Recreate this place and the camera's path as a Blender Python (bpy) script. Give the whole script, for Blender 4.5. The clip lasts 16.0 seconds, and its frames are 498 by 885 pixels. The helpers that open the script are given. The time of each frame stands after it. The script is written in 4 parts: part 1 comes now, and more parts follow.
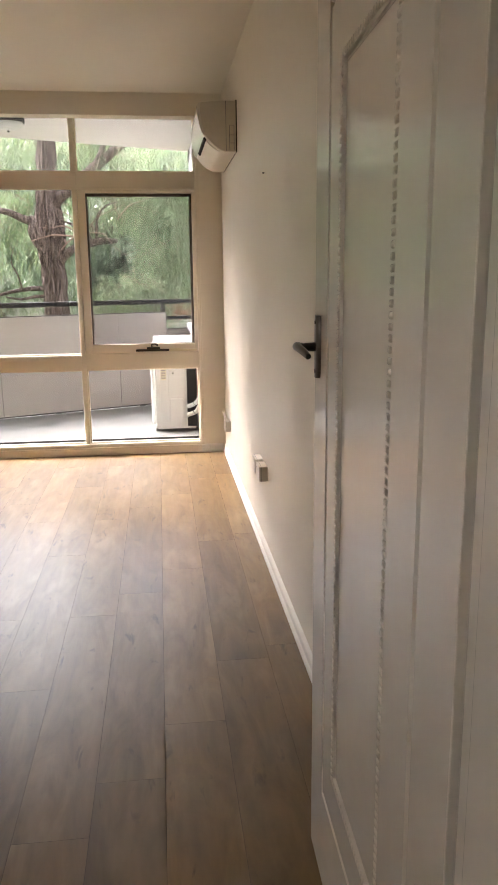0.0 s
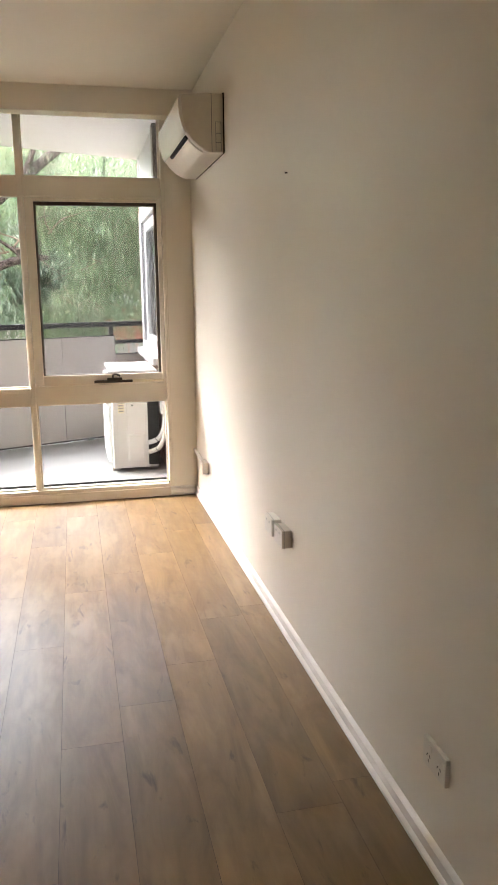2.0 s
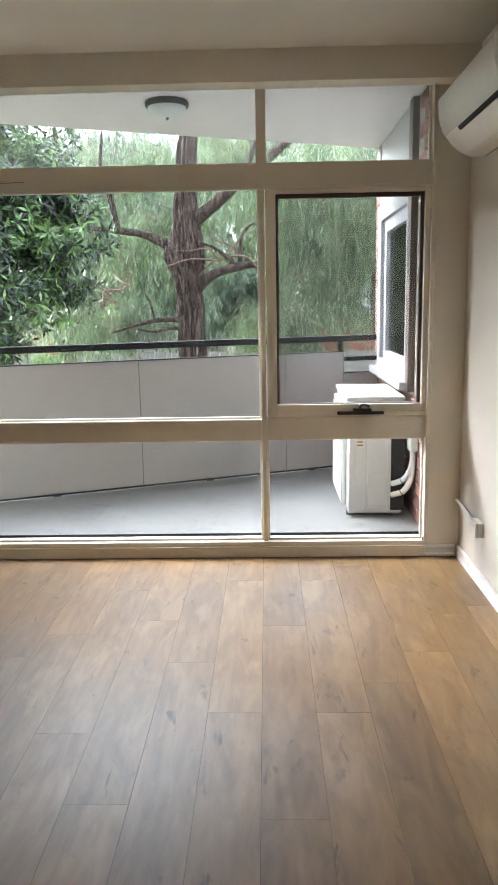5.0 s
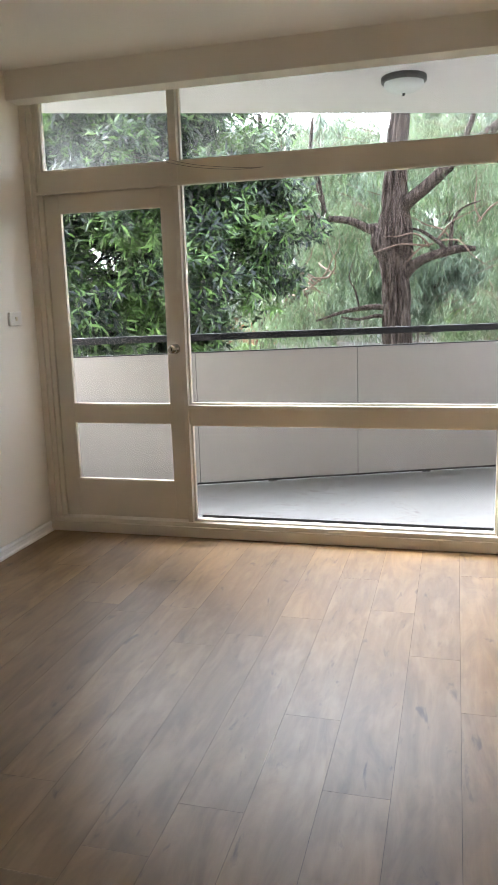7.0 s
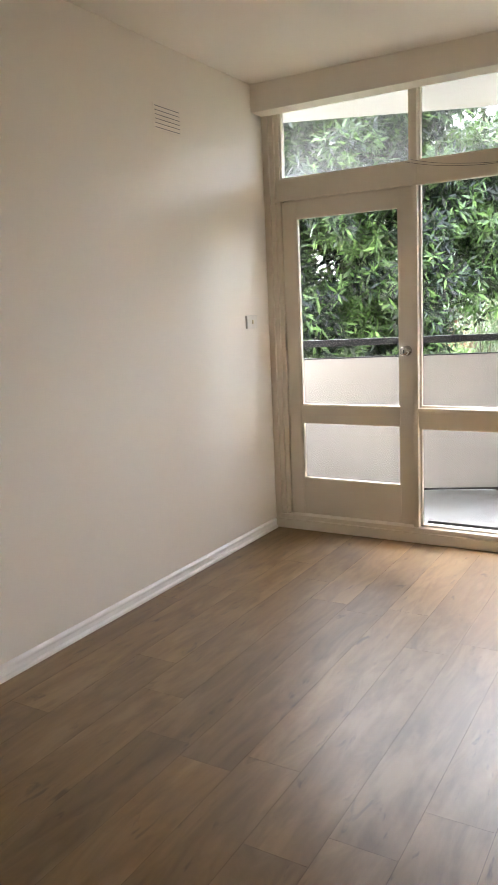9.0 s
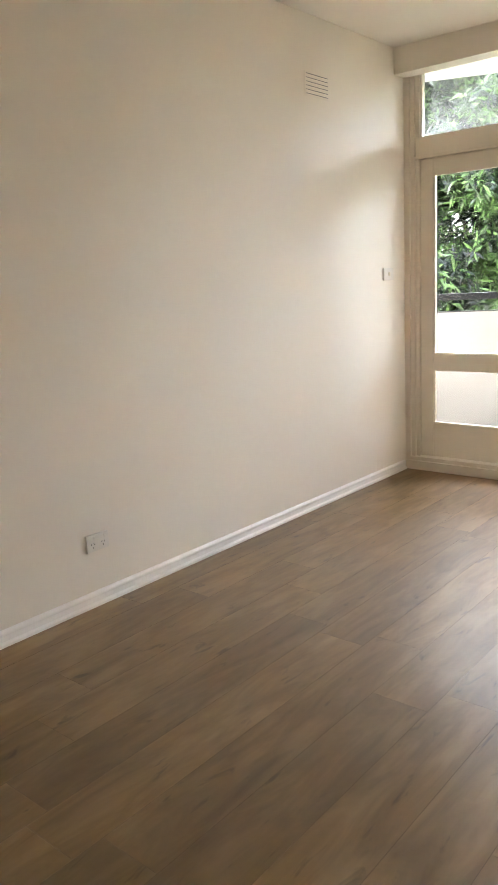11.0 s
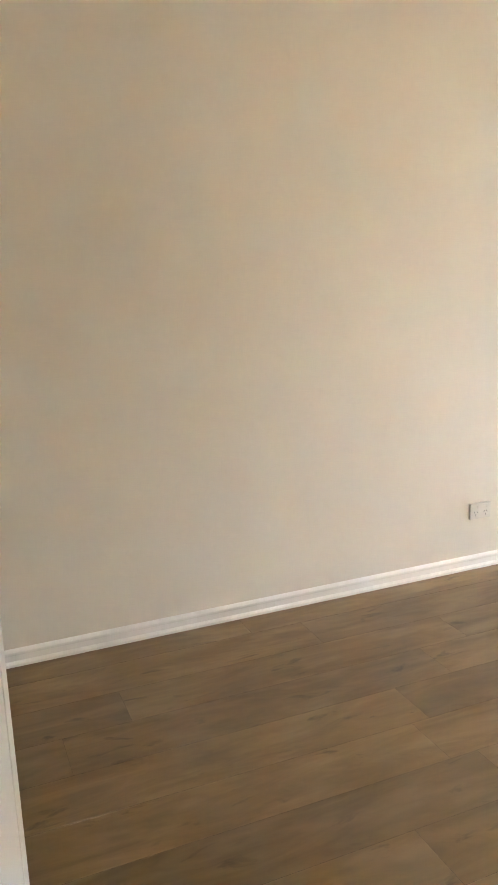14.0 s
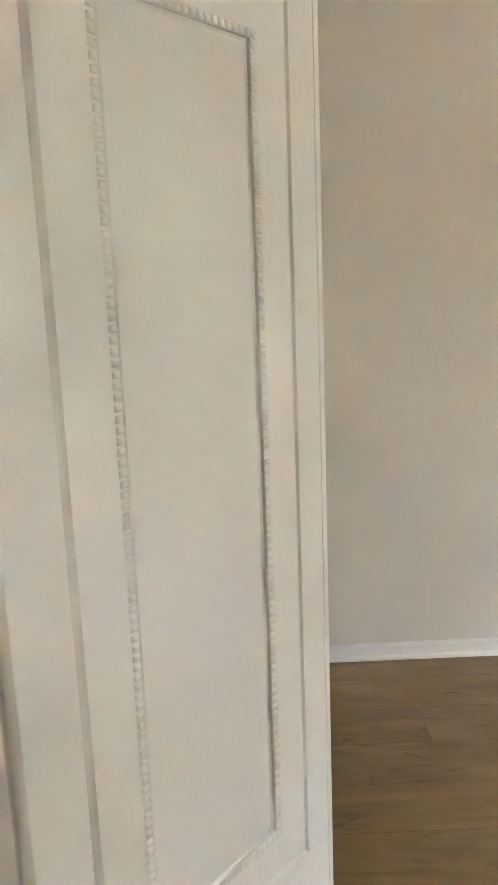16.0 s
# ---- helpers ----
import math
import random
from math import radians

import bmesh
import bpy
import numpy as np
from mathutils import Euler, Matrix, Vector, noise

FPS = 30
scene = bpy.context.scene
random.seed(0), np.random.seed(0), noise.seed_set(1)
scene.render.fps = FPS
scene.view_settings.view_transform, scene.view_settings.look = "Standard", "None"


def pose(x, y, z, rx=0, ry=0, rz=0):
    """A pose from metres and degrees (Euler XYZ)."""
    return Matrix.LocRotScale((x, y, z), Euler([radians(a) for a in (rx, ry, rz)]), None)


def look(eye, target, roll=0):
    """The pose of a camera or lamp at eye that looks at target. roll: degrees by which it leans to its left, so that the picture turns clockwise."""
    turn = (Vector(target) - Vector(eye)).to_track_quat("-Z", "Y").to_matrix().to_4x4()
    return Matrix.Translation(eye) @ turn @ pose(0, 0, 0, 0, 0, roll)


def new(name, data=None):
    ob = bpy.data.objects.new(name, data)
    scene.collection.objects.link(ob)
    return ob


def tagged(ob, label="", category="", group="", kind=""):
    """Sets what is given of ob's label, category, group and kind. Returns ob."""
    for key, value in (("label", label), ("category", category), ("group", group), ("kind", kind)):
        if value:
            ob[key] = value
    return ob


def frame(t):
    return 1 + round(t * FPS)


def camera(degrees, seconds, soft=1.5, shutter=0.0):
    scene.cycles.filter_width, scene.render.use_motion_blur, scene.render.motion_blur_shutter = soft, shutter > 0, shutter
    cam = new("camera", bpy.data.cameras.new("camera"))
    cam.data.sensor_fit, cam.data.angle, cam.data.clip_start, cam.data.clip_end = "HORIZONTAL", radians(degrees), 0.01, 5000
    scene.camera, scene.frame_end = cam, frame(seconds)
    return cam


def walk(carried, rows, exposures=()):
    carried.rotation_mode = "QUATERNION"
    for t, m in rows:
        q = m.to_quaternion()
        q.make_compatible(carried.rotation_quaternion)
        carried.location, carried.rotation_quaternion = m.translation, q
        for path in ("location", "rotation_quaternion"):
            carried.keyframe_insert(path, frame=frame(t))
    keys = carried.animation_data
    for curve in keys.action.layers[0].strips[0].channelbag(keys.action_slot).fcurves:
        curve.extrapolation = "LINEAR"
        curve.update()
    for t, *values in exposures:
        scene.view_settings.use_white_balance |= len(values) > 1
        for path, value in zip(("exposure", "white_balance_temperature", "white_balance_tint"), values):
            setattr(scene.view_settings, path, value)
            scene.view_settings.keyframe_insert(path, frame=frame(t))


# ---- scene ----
cam = camera(36.5, 16.0)
PATH = [
    (0, (-0.496, -5.927, 1.369), (-0.272, -3.986, 0.94), -0.6),
    (0.4, (-0.597, -5.804, 1.373), (-0.263, -3.874, 0.969), -0.3),
    (0.5, (-0.613, -5.776, 1.374), (-0.262, -3.847, 0.978), -0.5),
    (1, (-0.643, -5.565, 1.364), (-0.233, -3.644, 0.987), -0.2),
    (1.5, (-0.694, -5.373, 1.376), (-0.26, -3.458, 0.999), -0.2),
    (2, (-0.8, -5.172, 1.39), (-0.364, -3.258, 1.004), -0.6),
    (2.5, (-0.869, -4.995, 1.382), (-0.516, -3.07, 0.97), -1.5),
    (3, (-0.85, -4.794, 1.401), (-0.645, -2.844, 1.006), -2.1),
    (3.2, (-0.844, -4.727, 1.403), (-0.663, -2.772, 1.021), -1.8),
    (5.3, (-1.113, -4.038, 1.423), (-1.232, -2.074, 1.061), -1.1),
    (5.5, (-1.14, -4.004, 1.423), (-1.311, -2.046, 1.053), -1.2),
    (6, (-1.203, -4.016, 1.408), (-1.499, -2.075, 1.025), -1.7),
    (6.5, (-1.267, -4.057, 1.401), (-1.677, -2.138, 1.017), -1.7),
    (7, (-1.335, -4.078, 1.384), (-1.857, -2.183, 1.01), -1.8),
    (7.5, (-1.372, -4.097, 1.385), (-2.022, -2.242, 1.019), -1.9),
    (8, (-1.405, -4.106, 1.383), (-2.185, -2.298, 1.03), -2.2),
    (8.5, (-1.459, -4.122, 1.379), (-2.355, -2.367, 1.035), -2.5),
    (9, (-1.481, -4.141, 1.379), (-2.487, -2.447, 1.035), -2.6),
    (9.2, (-1.478, -4.159, 1.377), (-2.521, -2.489, 1.031), -2.6),
    (11.3, (-1.259, -4.592, 1.302), (-2.572, -3.144, 0.879), -2.8),
    (11.5, (-1.244, -4.608, 1.302), (-2.589, -3.191, 0.877), -2.7),
    (12, (-1.168, -4.622, 1.301), (-2.606, -3.297, 0.88), -2.7),
    (12.5, (-1.081, -4.674, 1.324), (-2.616, -3.464, 0.903), -2.4),
    (13, (-1.089, -4.849, 1.34), (-2.698, -3.73, 0.94), -1.8),
    (13.5, (-1.088, -4.881, 1.343), (-2.797, -3.927, 0.931), -1.6),
    (14, (-1.092, -4.901, 1.343), (-2.899, -4.158, 0.919), -1.9),
    (14.5, (-1.101, -4.931, 1.352), (-2.978, -4.392, 0.919), -2.0),
    (15, (-1.115, -4.958, 1.358), (-3.04, -4.62, 0.935), -2.1),
    (15.3, (-1.125, -4.98, 1.368), (-3.066, -4.735, 0.952), -1.9),
    (15.5, (-1.127, -4.976, 1.373), (-3.077, -4.818, 0.959), -2.2),
    (16, (-1.14, -5.0, 1.363), (-3.102, -4.98, 0.973), -2.2),
]
EXPOSURE = [(0.0, 4.8, 6650, 20), (1.5, 5.05, 6900, 21), (2.0, 4.93, 6400, 17), (3.0, 4.42, 5850, 12), (5.5, 4.25, 5820, 13), (7.0, 4.43, 5900, 15), (9.2, 5.07, 6050, 17), (11.5, 5.6, 6050, 14), (13.0, 6.1, 6050, 15), (14.0, 6.42, 5950, 14), (15.0, 6.56, 5600, 12), (16.0, 6.5, 5500, 12)]
walk(cam, [(t, look(eye, target, roll)) for t, eye, target, roll in PATH], EXPOSURE)

# ---- daylight: bright overcast ----
world = bpy.data.worlds.new("sky")
scene.world = world
world.use_nodes = True
wn, wl = world.node_tree.nodes, world.node_tree.links
sky = wn.new("ShaderNodeTexSky")
sky.sky_type = "NISHITA"
sky.sun_disc = False
sky.sun_elevation = radians(35)
sky.sun_rotation = radians(-56)
sky.dust_density = 4.0
haze = wn.new("ShaderNodeHueSaturation")
haze.inputs["Saturation"].default_value = 0.25
wl.new(sky.outputs[0], haze.inputs["Color"])
wl.new(haze.outputs[0], wn["Background"].inputs[0])
wn["Background"].inputs[1].default_value = 0.15
sun_data = bpy.data.lights.new("sun", "SUN")
sun_data.energy, sun_data.angle, sun_data.color = 0.55, radians(64), (0.98, 0.98, 1.0)
sun = new("sun", sun_data)
sun.matrix_world = look((0, 0, 30), (Vector((0, 0, 30)) - Vector((math.sin(radians(-56)) * math.cos(radians(35)), math.cos(radians(-56)) * math.cos(radians(35)), math.sin(radians(35))))))


# ---- materials ----
class Nodes:
    """A short hand for building one node material."""

    def __init__(self, name):
        self.mat = bpy.data.materials.new(name)
        self.mat.use_nodes = True
        self.n, self.l = self.mat.node_tree.nodes, self.mat.node_tree.links
        self.p = self.n["Principled BSDF"]
        self.out = self.n["Material Output"]

    def add(self, kind, **values):
        node = self.n.new(kind)
        for key, value in values.items():
            node.inputs[key.replace("_", " ")].default_value = value
        return node

    def link(self, a, b):
        self.l.new(a, b)

    def coords(self, scale=(1, 1, 1), space="Object", jitter=False):
        tc = self.n.new("ShaderNodeTexCoord")
        mp = self.n.new("ShaderNodeMapping")
        mp.inputs["Scale"].default_value = scale
        self.link(tc.outputs[space], mp.inputs["Vector"])
        if jitter:
            oi = self.n.new("ShaderNodeObjectInfo")
            mul = self.n.new("ShaderNodeMath")
            mul.operation = "MULTIPLY"
            mul.inputs[1].default_value = 57.0
            self.link(oi.outputs["Random"], mul.inputs[0])
            cb = self.n.new("ShaderNodeCombineXYZ")
            for i in range(3):
                self.link(mul.outputs[0], cb.inputs[i])
            self.link(cb.outputs[0], mp.inputs["Location"])
        return mp.outputs[0]

    def noise(self, vec, scale, detail=4, rough=0.55, dist=0.0):
        t = self.n.new("ShaderNodeTexNoise")
        t.inputs["Scale"].default_value, t.inputs["Detail"].default_value = scale, detail
        t.inputs["Roughness"].default_value, t.inputs["Distortion"].default_value = rough, dist
        self.link(vec, t.inputs["Vector"])
        return t.outputs["Fac"]

    def ramp(self, fac, stops):
        r = self.n.new("ShaderNodeValToRGB")
        e = r.color_ramp.elements
        while len(e) < len(stops):
            e.new(0.5)
        for el, (pos, col) in zip(e, stops):
            el.position, el.color = pos, (*col, 1)
        self.link(fac, r.inputs[0])
        return r.outputs[0]

    def mix(self, fac, a, b, mode="MIX"):
        m = self.n.new("ShaderNodeMixRGB")
        m.blend_type = mode
        for i, v in ((0, fac), (1, a), (2, b)):
            if hasattr(v, "is_output"):
                self.link(v, m.inputs[i])
            else:
                m.inputs[i].default_value = v if i == 0 else (*v, 1)
        return m.outputs[0]

    def bump(self, height, strength=0.2, distance=0.002):
        b = self.n.new("ShaderNodeBump")
        b.inputs["Strength"].default_value, b.inputs["Distance"].default_value = strength, distance
        self.link(height, b.inputs["Height"])
        self.link(b.outputs[0], self.p.inputs["Normal"])

    def set(self, **values):
        for key, value in values.items():
            self.p.inputs[key.replace("_", " ")].default_value = value
        return self


def paint(name, col, rough=0.5, wear=0.06, bump=0.08, scale=60, spec=0.5):
    """Painted surface: slight drift of tone, roller texture, uneven gloss."""
    m = Nodes(name)
    v = m.coords()
    big = m.noise(v, 1.3, 5)
    dark = tuple(c * (1 - wear) for c in col)
    warm = (col[0], col[1] * (1 - wear * 0.35), col[2] * (1 - wear))
    c = m.mix(m.noise(v, 4.0, 6), m.ramp(big, [(0.3, dark), (0.7, col)]), warm, "MIX")
    m.link(c, m.p.inputs["Base Color"])
    fine = m.noise(v, scale, 3)
    r = m.n.new("ShaderNodeMapRange")
    r.inputs[3].default_value, r.inputs[4].default_value = rough - 0.07, rough + 0.1
    m.link(m.noise(v, 7.0, 4), r.inputs[0])
    m.link(r.outputs[0], m.p.inputs["Roughness"])
    m.bump(fine, bump, 0.0015)
    m.set(Specular_IOR_Level=spec)
    return m.mat


def plain(name, col, rough=0.5, metal=0.0, var=0.12, scale=30):
    m = Nodes(name)
    v = m.coords()
    c = m.ramp(m.noise(v, scale, 5), [(0.3, tuple(x * (1 - var) for x in col)), (0.7, tuple(min(1, x * (1 + var)) for x in col))])
    m.link(c, m.p.inputs["Base Color"])
    m.bump(m.noise(v, scale * 6, 2), 0.06, 0.001)
    m.set(Roughness=rough, Metallic=metal)
    return m.mat


def oak_floor():
    m = Nodes("oak floor boards")
    v = m.coords((5.0, 1.2, 1), jitter=True)
    grain = m.noise(v, 1.9, 8, 0.6, 1.1)
    fine = m.noise(m.coords((70, 4.0, 1), jitter=True), 2.2, 5, 0.65, 0.4)
    wave = m.n.new("ShaderNodeTexWave")
    wave.wave_type, wave.bands_direction = "BANDS", "X"
    wave.inputs["Scale"].default_value, wave.inputs["Distortion"].default_value = 1.1, 9.0
    wave.inputs["Detail"].default_value, wave.inputs["Detail Scale"].default_value = 4.0, 0.8
    m.link(m.coords((7, 0.55, 1), jitter=True), wave.inputs["Vector"])
    base = m.ramp(grain, [(0.25, (0.138, 0.079, 0.027)), (0.5, (0.208, 0.128, 0.049)), (0.75, (0.279, 0.179, 0.075))])
    base = m.mix(0.07, base, m.ramp(wave.outputs["Fac"], [(0.1, (0.110, 0.064, 0.033)), (0.8, (0.23, 0.147, 0.083))]))
    base = m.mix(0.03, base, m.ramp(fine, [(0.35, (0.07, 0.042, 0.024)), (0.6, (0.24, 0.16, 0.10))]))
    # knots and short dark checks along the grain
    spots = m.noise(m.coords((19, 5.6, 1), jitter=True), 1.0, 5, 0.6, 0.6)
    knot = m.ramp(spots, [(0.62, (0, 0, 0)), (0.71, (0.75, 0.75, 0.75))])
    base = m.mix(knot, base, (0.080, 0.046, 0.019))
    pale = m.ramp(m.noise(m.coords((9, 2.6, 1), jitter=True), 1.0, 3), [(0.53, (0, 0, 0)), (0.68, (0.5, 0.5, 0.5))])
    base = m.mix(pale, base, (0.33, 0.222, 0.108))
    oi = m.n.new("ShaderNodeObjectInfo")
    tone = m.ramp(oi.outputs["Random"], [(0.0, (0.82, 0.82, 0.84)), (0.5, (1, 0.99, 0.97)), (1.0, (1.16, 1.14, 1.10))])
    base = m.mix(1.0, base, tone, "MULTIPLY")
    m.link(base, m.p.inputs["Base Color"])
    r = m.n.new("ShaderNodeMapRange")
    r.inputs[3].default_value, r.inputs[4].default_value = 0.30, 0.45
    m.link(m.noise(m.coords((14, 1.5, 1), jitter=True), 3, 6), r.inputs[0])
    m.link(r.outputs[0], m.p.inputs["Roughness"])
    m.bump(fine, 0.10, 0.0008)
    m.set(Specular_IOR_Level=0.58)
    return m.mat


def terrazzo():
    m = Nodes("pale balcony screed")
    v = m.coords()
    chips = m.n.new("ShaderNodeTexVoronoi")
    chips.inputs["Scale"].default_value = 55
    m.link(v, chips.inputs["Vector"])
    c = m.ramp(chips.outputs["Distance"], [(0.08, (0.075, 0.066, 0.054)), (0.28, (0.200, 0.198, 0.190))])
    c = m.mix(m.ramp(m.noise(v, 38, 4), [(0.58, (0, 0, 0)), (0.64, (0.9, 0.9, 0.9))]), c, (0.095, 0.080, 0.062))
    c = m.mix(m.ramp(m.noise(v, 2.2, 6), [(0.4, (0, 0, 0)), (0.75, (0.5, 0.5, 0.5))]), c, (0.15, 0.147, 0.138))
    m.link(c, m.p.inputs["Base Color"])
    m.bump(m.noise(v, 120, 3), 0.3, 0.002)
    m.set(Roughness=0.75)
    return m.mat


def bark():
    m = Nodes("brown bark with painted fissure shade")
    v = m.coords((15, 15, 2.6))
    n1 = m.noise(v, 2.4, 8, 0.6, 0.9)
    # fissure shade and lit ridges are painted by the ramp's dark and pale ends
    c = m.ramp(n1, [(0.40, (0.010, 0.006, 0.004)), (0.50, (0.064, 0.046, 0.037)), (0.62, (0.175, 0.136, 0.113))])
    c = m.mix(0.2, c, m.ramp(m.noise(m.coords((2, 2, 2)), 1.5, 5), [(0.3, (0.035, 0.021, 0.017)), (0.7, (0.085, 0.062, 0.054))]))
    m.link(c, m.p.inputs["Base Color"])
    m.bump(n1, 1.0, 0.06)
    m.set(Roughness=0.9, Specular_IOR_Level=0.2)
    return m.mat


def leaf(name, low, mid, high, rough=0.45, glow=0.35, tips=0.5, spec=0.25):
    """Leaves: tone by leaf, lit and shaded clumps painted in by noise, light coming through them."""
    m = Nodes(name)
    g = m.n.new("ShaderNodeNewGeometry")
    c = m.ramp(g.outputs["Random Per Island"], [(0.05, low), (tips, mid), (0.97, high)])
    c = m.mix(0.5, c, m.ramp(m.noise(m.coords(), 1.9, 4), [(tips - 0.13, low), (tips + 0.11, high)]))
    m.link(c, m.p.inputs["Base Color"])
    m.set(Roughness=rough, Specular_IOR_Level=spec)
    tr = m.n.new("ShaderNodeBsdfTranslucent")
    m.link(m.mix(0.5, c, (0.16, 0.26, 0.03)), tr.inputs["Color"])
    mx = m.n.new("ShaderNodeMixShader")
    mx.inputs[0].default_value = glow
    m.link(m.p.outputs[0], mx.inputs[1])
    m.link(tr.outputs[0], mx.inputs[2])
    m.link(mx.outputs[0], m.out.inputs["Surface"])
    return m.mat


def window_glass(name="window glass", film=0.0):
    """Clear pane; film is the share that a thin pale translucent layer hides."""
    m = Nodes(name)
    m.n.remove(m.p)
    t = m.n.new("ShaderNodeBsdfTransparent")
    t.inputs[0].default_value = (0.82, 0.835, 0.83, 1)
    g = m.n.new("ShaderNodeBsdfGlossy")
    g.inputs["Roughness"].default_value = 0.01
    f = m.n.new("ShaderNodeFresnel")
    f.inputs[0].default_value = 1.28
    mx = m.n.new("ShaderNodeMixShader")
    m.link(f.outputs[0], mx.inputs[0])
    m.link(t.outputs[0], mx.inputs[1])
    m.link(g.outputs[0], mx.inputs[2])
    last = mx.outputs[0]
    if film:
        pale_layer = m.n.new("ShaderNodeBsdfTranslucent")
        pale_layer.inputs[0].default_value = (0.80, 0.82, 0.80, 1)
        r = m.n.new("ShaderNodeMapRange")
        r.inputs[3].default_value, r.inputs[4].default_value = film * 0.7, film * 1.25
        m.link(m.noise(m.coords((1, 1, 1.6)), 2.3, 5), r.inputs[0])
        cover = m.n.new("ShaderNodeMixShader")
        m.link(r.outputs[0], cover.inputs[0])
        m.link(last, cover.inputs[1])
        m.link(pale_layer.outputs[0], cover.inputs[2])
        last = cover.outputs[0]
    m.link(last, m.out.inputs["Surface"])
    return m.mat


def fly_screen():
    m = Nodes("dark fly screen mesh")
    t = m.n.new("ShaderNodeBsdfTransparent")
    m.set(Base_Color=(0.13, 0.135, 0.14, 1), Roughness=0.8)
    mx = m.n.new("ShaderNodeMixShader")
    mx.inputs[0].default_value = 0.17
    m.link(t.outputs[0], mx.inputs[1])
    m.link(m.p.outputs[0], mx.inputs[2])
    m.link(mx.outputs[0], m.out.inputs["Surface"])
    return m.mat


def brickwork(name, lo, hi):
    m = Nodes(name)
    oi = m.n.new("ShaderNodeObjectInfo")
    v = m.coords((1, 1, 1), jitter=True)
    c = m.ramp(oi.outputs["Random"], [(0.0, lo), (1.0, hi)])
    c = m.mix(m.ramp(m.noise(v, 25, 6), [(0.45, (0, 0, 0)), (0.75, (0.7, 0.7, 0.7))]), c, tuple(x * 0.55 for x in lo))
    m.link(c, m.p.inputs["Base Color"])
    m.bump(m.noise(v, 90, 4), 0.5, 0.003)
    m.set(Roughness=0.88)
    return m.mat


WALL = paint("cream wall paint", (0.80, 0.742, 0.63), 0.42, 0.015, 0.10, 90, 0.45)
CEIL = paint("flat ceiling paint", (0.83, 0.785, 0.69), 0.75, 0.03, 0.10, 80, 0.25)
TRIM = paint("old cream gloss on window frames", (0.79, 0.73, 0.62), 0.36, 0.07, 0.05, 40)
SKIRT = paint("white gloss on skirting", (0.86, 0.835, 0.78), 0.36, 0.03, 0.04, 40)
DOOR = paint("white gloss door paint", (0.85, 0.81, 0.73), 0.20, 0.012, 0.05, 14, 0.5)
FLOOR = oak_floor()
UNDER = plain("dark joint under boards", (0.060, 0.037, 0.018), 0.9)
SCREED = terrazzo()
SOFFIT = paint("white soffit paint", (0.64, 0.60, 0.60), 0.8, 0.04, 0.1, 50, 0.2)
PANEL = paint("pale grey fibre cement sheet", (0.47, 0.445, 0.43), 0.7, 0.05, 0.12, 70, 0.2)
PANEL_EDGE = plain("grey sheet seam", (0.16, 0.155, 0.15), 0.7)
BLACK = plain("black painted steel", (0.010, 0.010, 0.011), 0.6, 0.0)
GLASS = window_glass()
FILMED = window_glass("transom glass with a pale film", 0.04)
SCREEN = fly_screen()
SCREEN_FRAME = plain("dark brown screen frame", (0.085, 0.062, 0.045), 0.5)
BRONZE = plain("tarnished bronze winder", (0.05, 0.042, 0.032), 0.42, 0.7)
CHROME = plain("satin chrome", (0.55, 0.53, 0.50), 0.2, 1.0, 0.05)
STEEL = plain("satin nickel", (0.19, 0.17, 0.15), 0.32, 1.0, 0.08)
PLASTIC = plain("aged white plastic", (0.74, 0.70, 0.61), 0.35, 0.0, 0.03)
GLOSSY = plain("glossy white plastic", (0.76, 0.73, 0.66), 0.07, 0.0, 0.02)
PLASTIC_SIDE = plain("cream plastic casing", (0.66, 0.61, 0.51), 0.42, 0.0, 0.03)
ENAMEL = plain("white enamel steel casing", (0.55, 0.545, 0.51), 0.35, 0.0, 0.03)
DARK = plain("dark void", (0.012, 0.011, 0.010), 0.8)
LABEL = plain("grey print", (0.22, 0.21, 0.20), 0.6)
YELLOWED = plain("yellowed ivory plastic", (0.70, 0.62, 0.42), 0.4, 0.0, 0.04)
OPAL = plain("frosted white lamp glass", (0.55, 0.57, 0.56), 0.3, 0.0, 0.02)
BRICK = brickwork("brown red brick", (0.15, 0.075, 0.055), (0.25, 0.12, 0.085))
ORANGE_BRICK = brickwork("orange red brick", (0.36, 0.12, 0.08), (0.46, 0.165, 0.115))
MORTAR = plain("grey mortar", (0.34, 0.32, 0.29), 0.9)
# white paint lowered to grey: the side wing's shade is in the colour
WHITEWOOD = paint("white exterior paint toned to shade", (0.36, 0.36, 0.37), 0.4, 0.05, 0.08, 40)
BARK = bark()
TWIG = plain("brown twig bark", (0.17, 0.11, 0.08), 0.85)
# near-black and bright ends stand in for shaded and sunlit leaves
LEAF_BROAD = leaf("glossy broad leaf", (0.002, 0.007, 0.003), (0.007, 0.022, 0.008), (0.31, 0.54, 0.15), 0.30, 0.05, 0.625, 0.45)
# wide tone range paints dark gaps and lit sprays into the weeping leaves
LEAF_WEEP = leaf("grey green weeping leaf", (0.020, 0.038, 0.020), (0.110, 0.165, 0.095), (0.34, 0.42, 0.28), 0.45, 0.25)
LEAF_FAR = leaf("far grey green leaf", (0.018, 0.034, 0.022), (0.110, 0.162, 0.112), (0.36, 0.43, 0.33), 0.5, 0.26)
# distance haze and skylight are mixed into this leaf colour
LEAF_HAZE = leaf("green leaf paled by painted haze", (0.09, 0.13, 0.09), (0.25, 0.32, 0.24), (0.46, 0.52, 0.43), 0.6, 0.35)
LEAF_SHRUB = leaf("fresh green shrub leaf", (0.06, 0.13, 0.03), (0.12, 0.24, 0.05), (0.24, 0.38, 0.09), 0.45, 0.4)
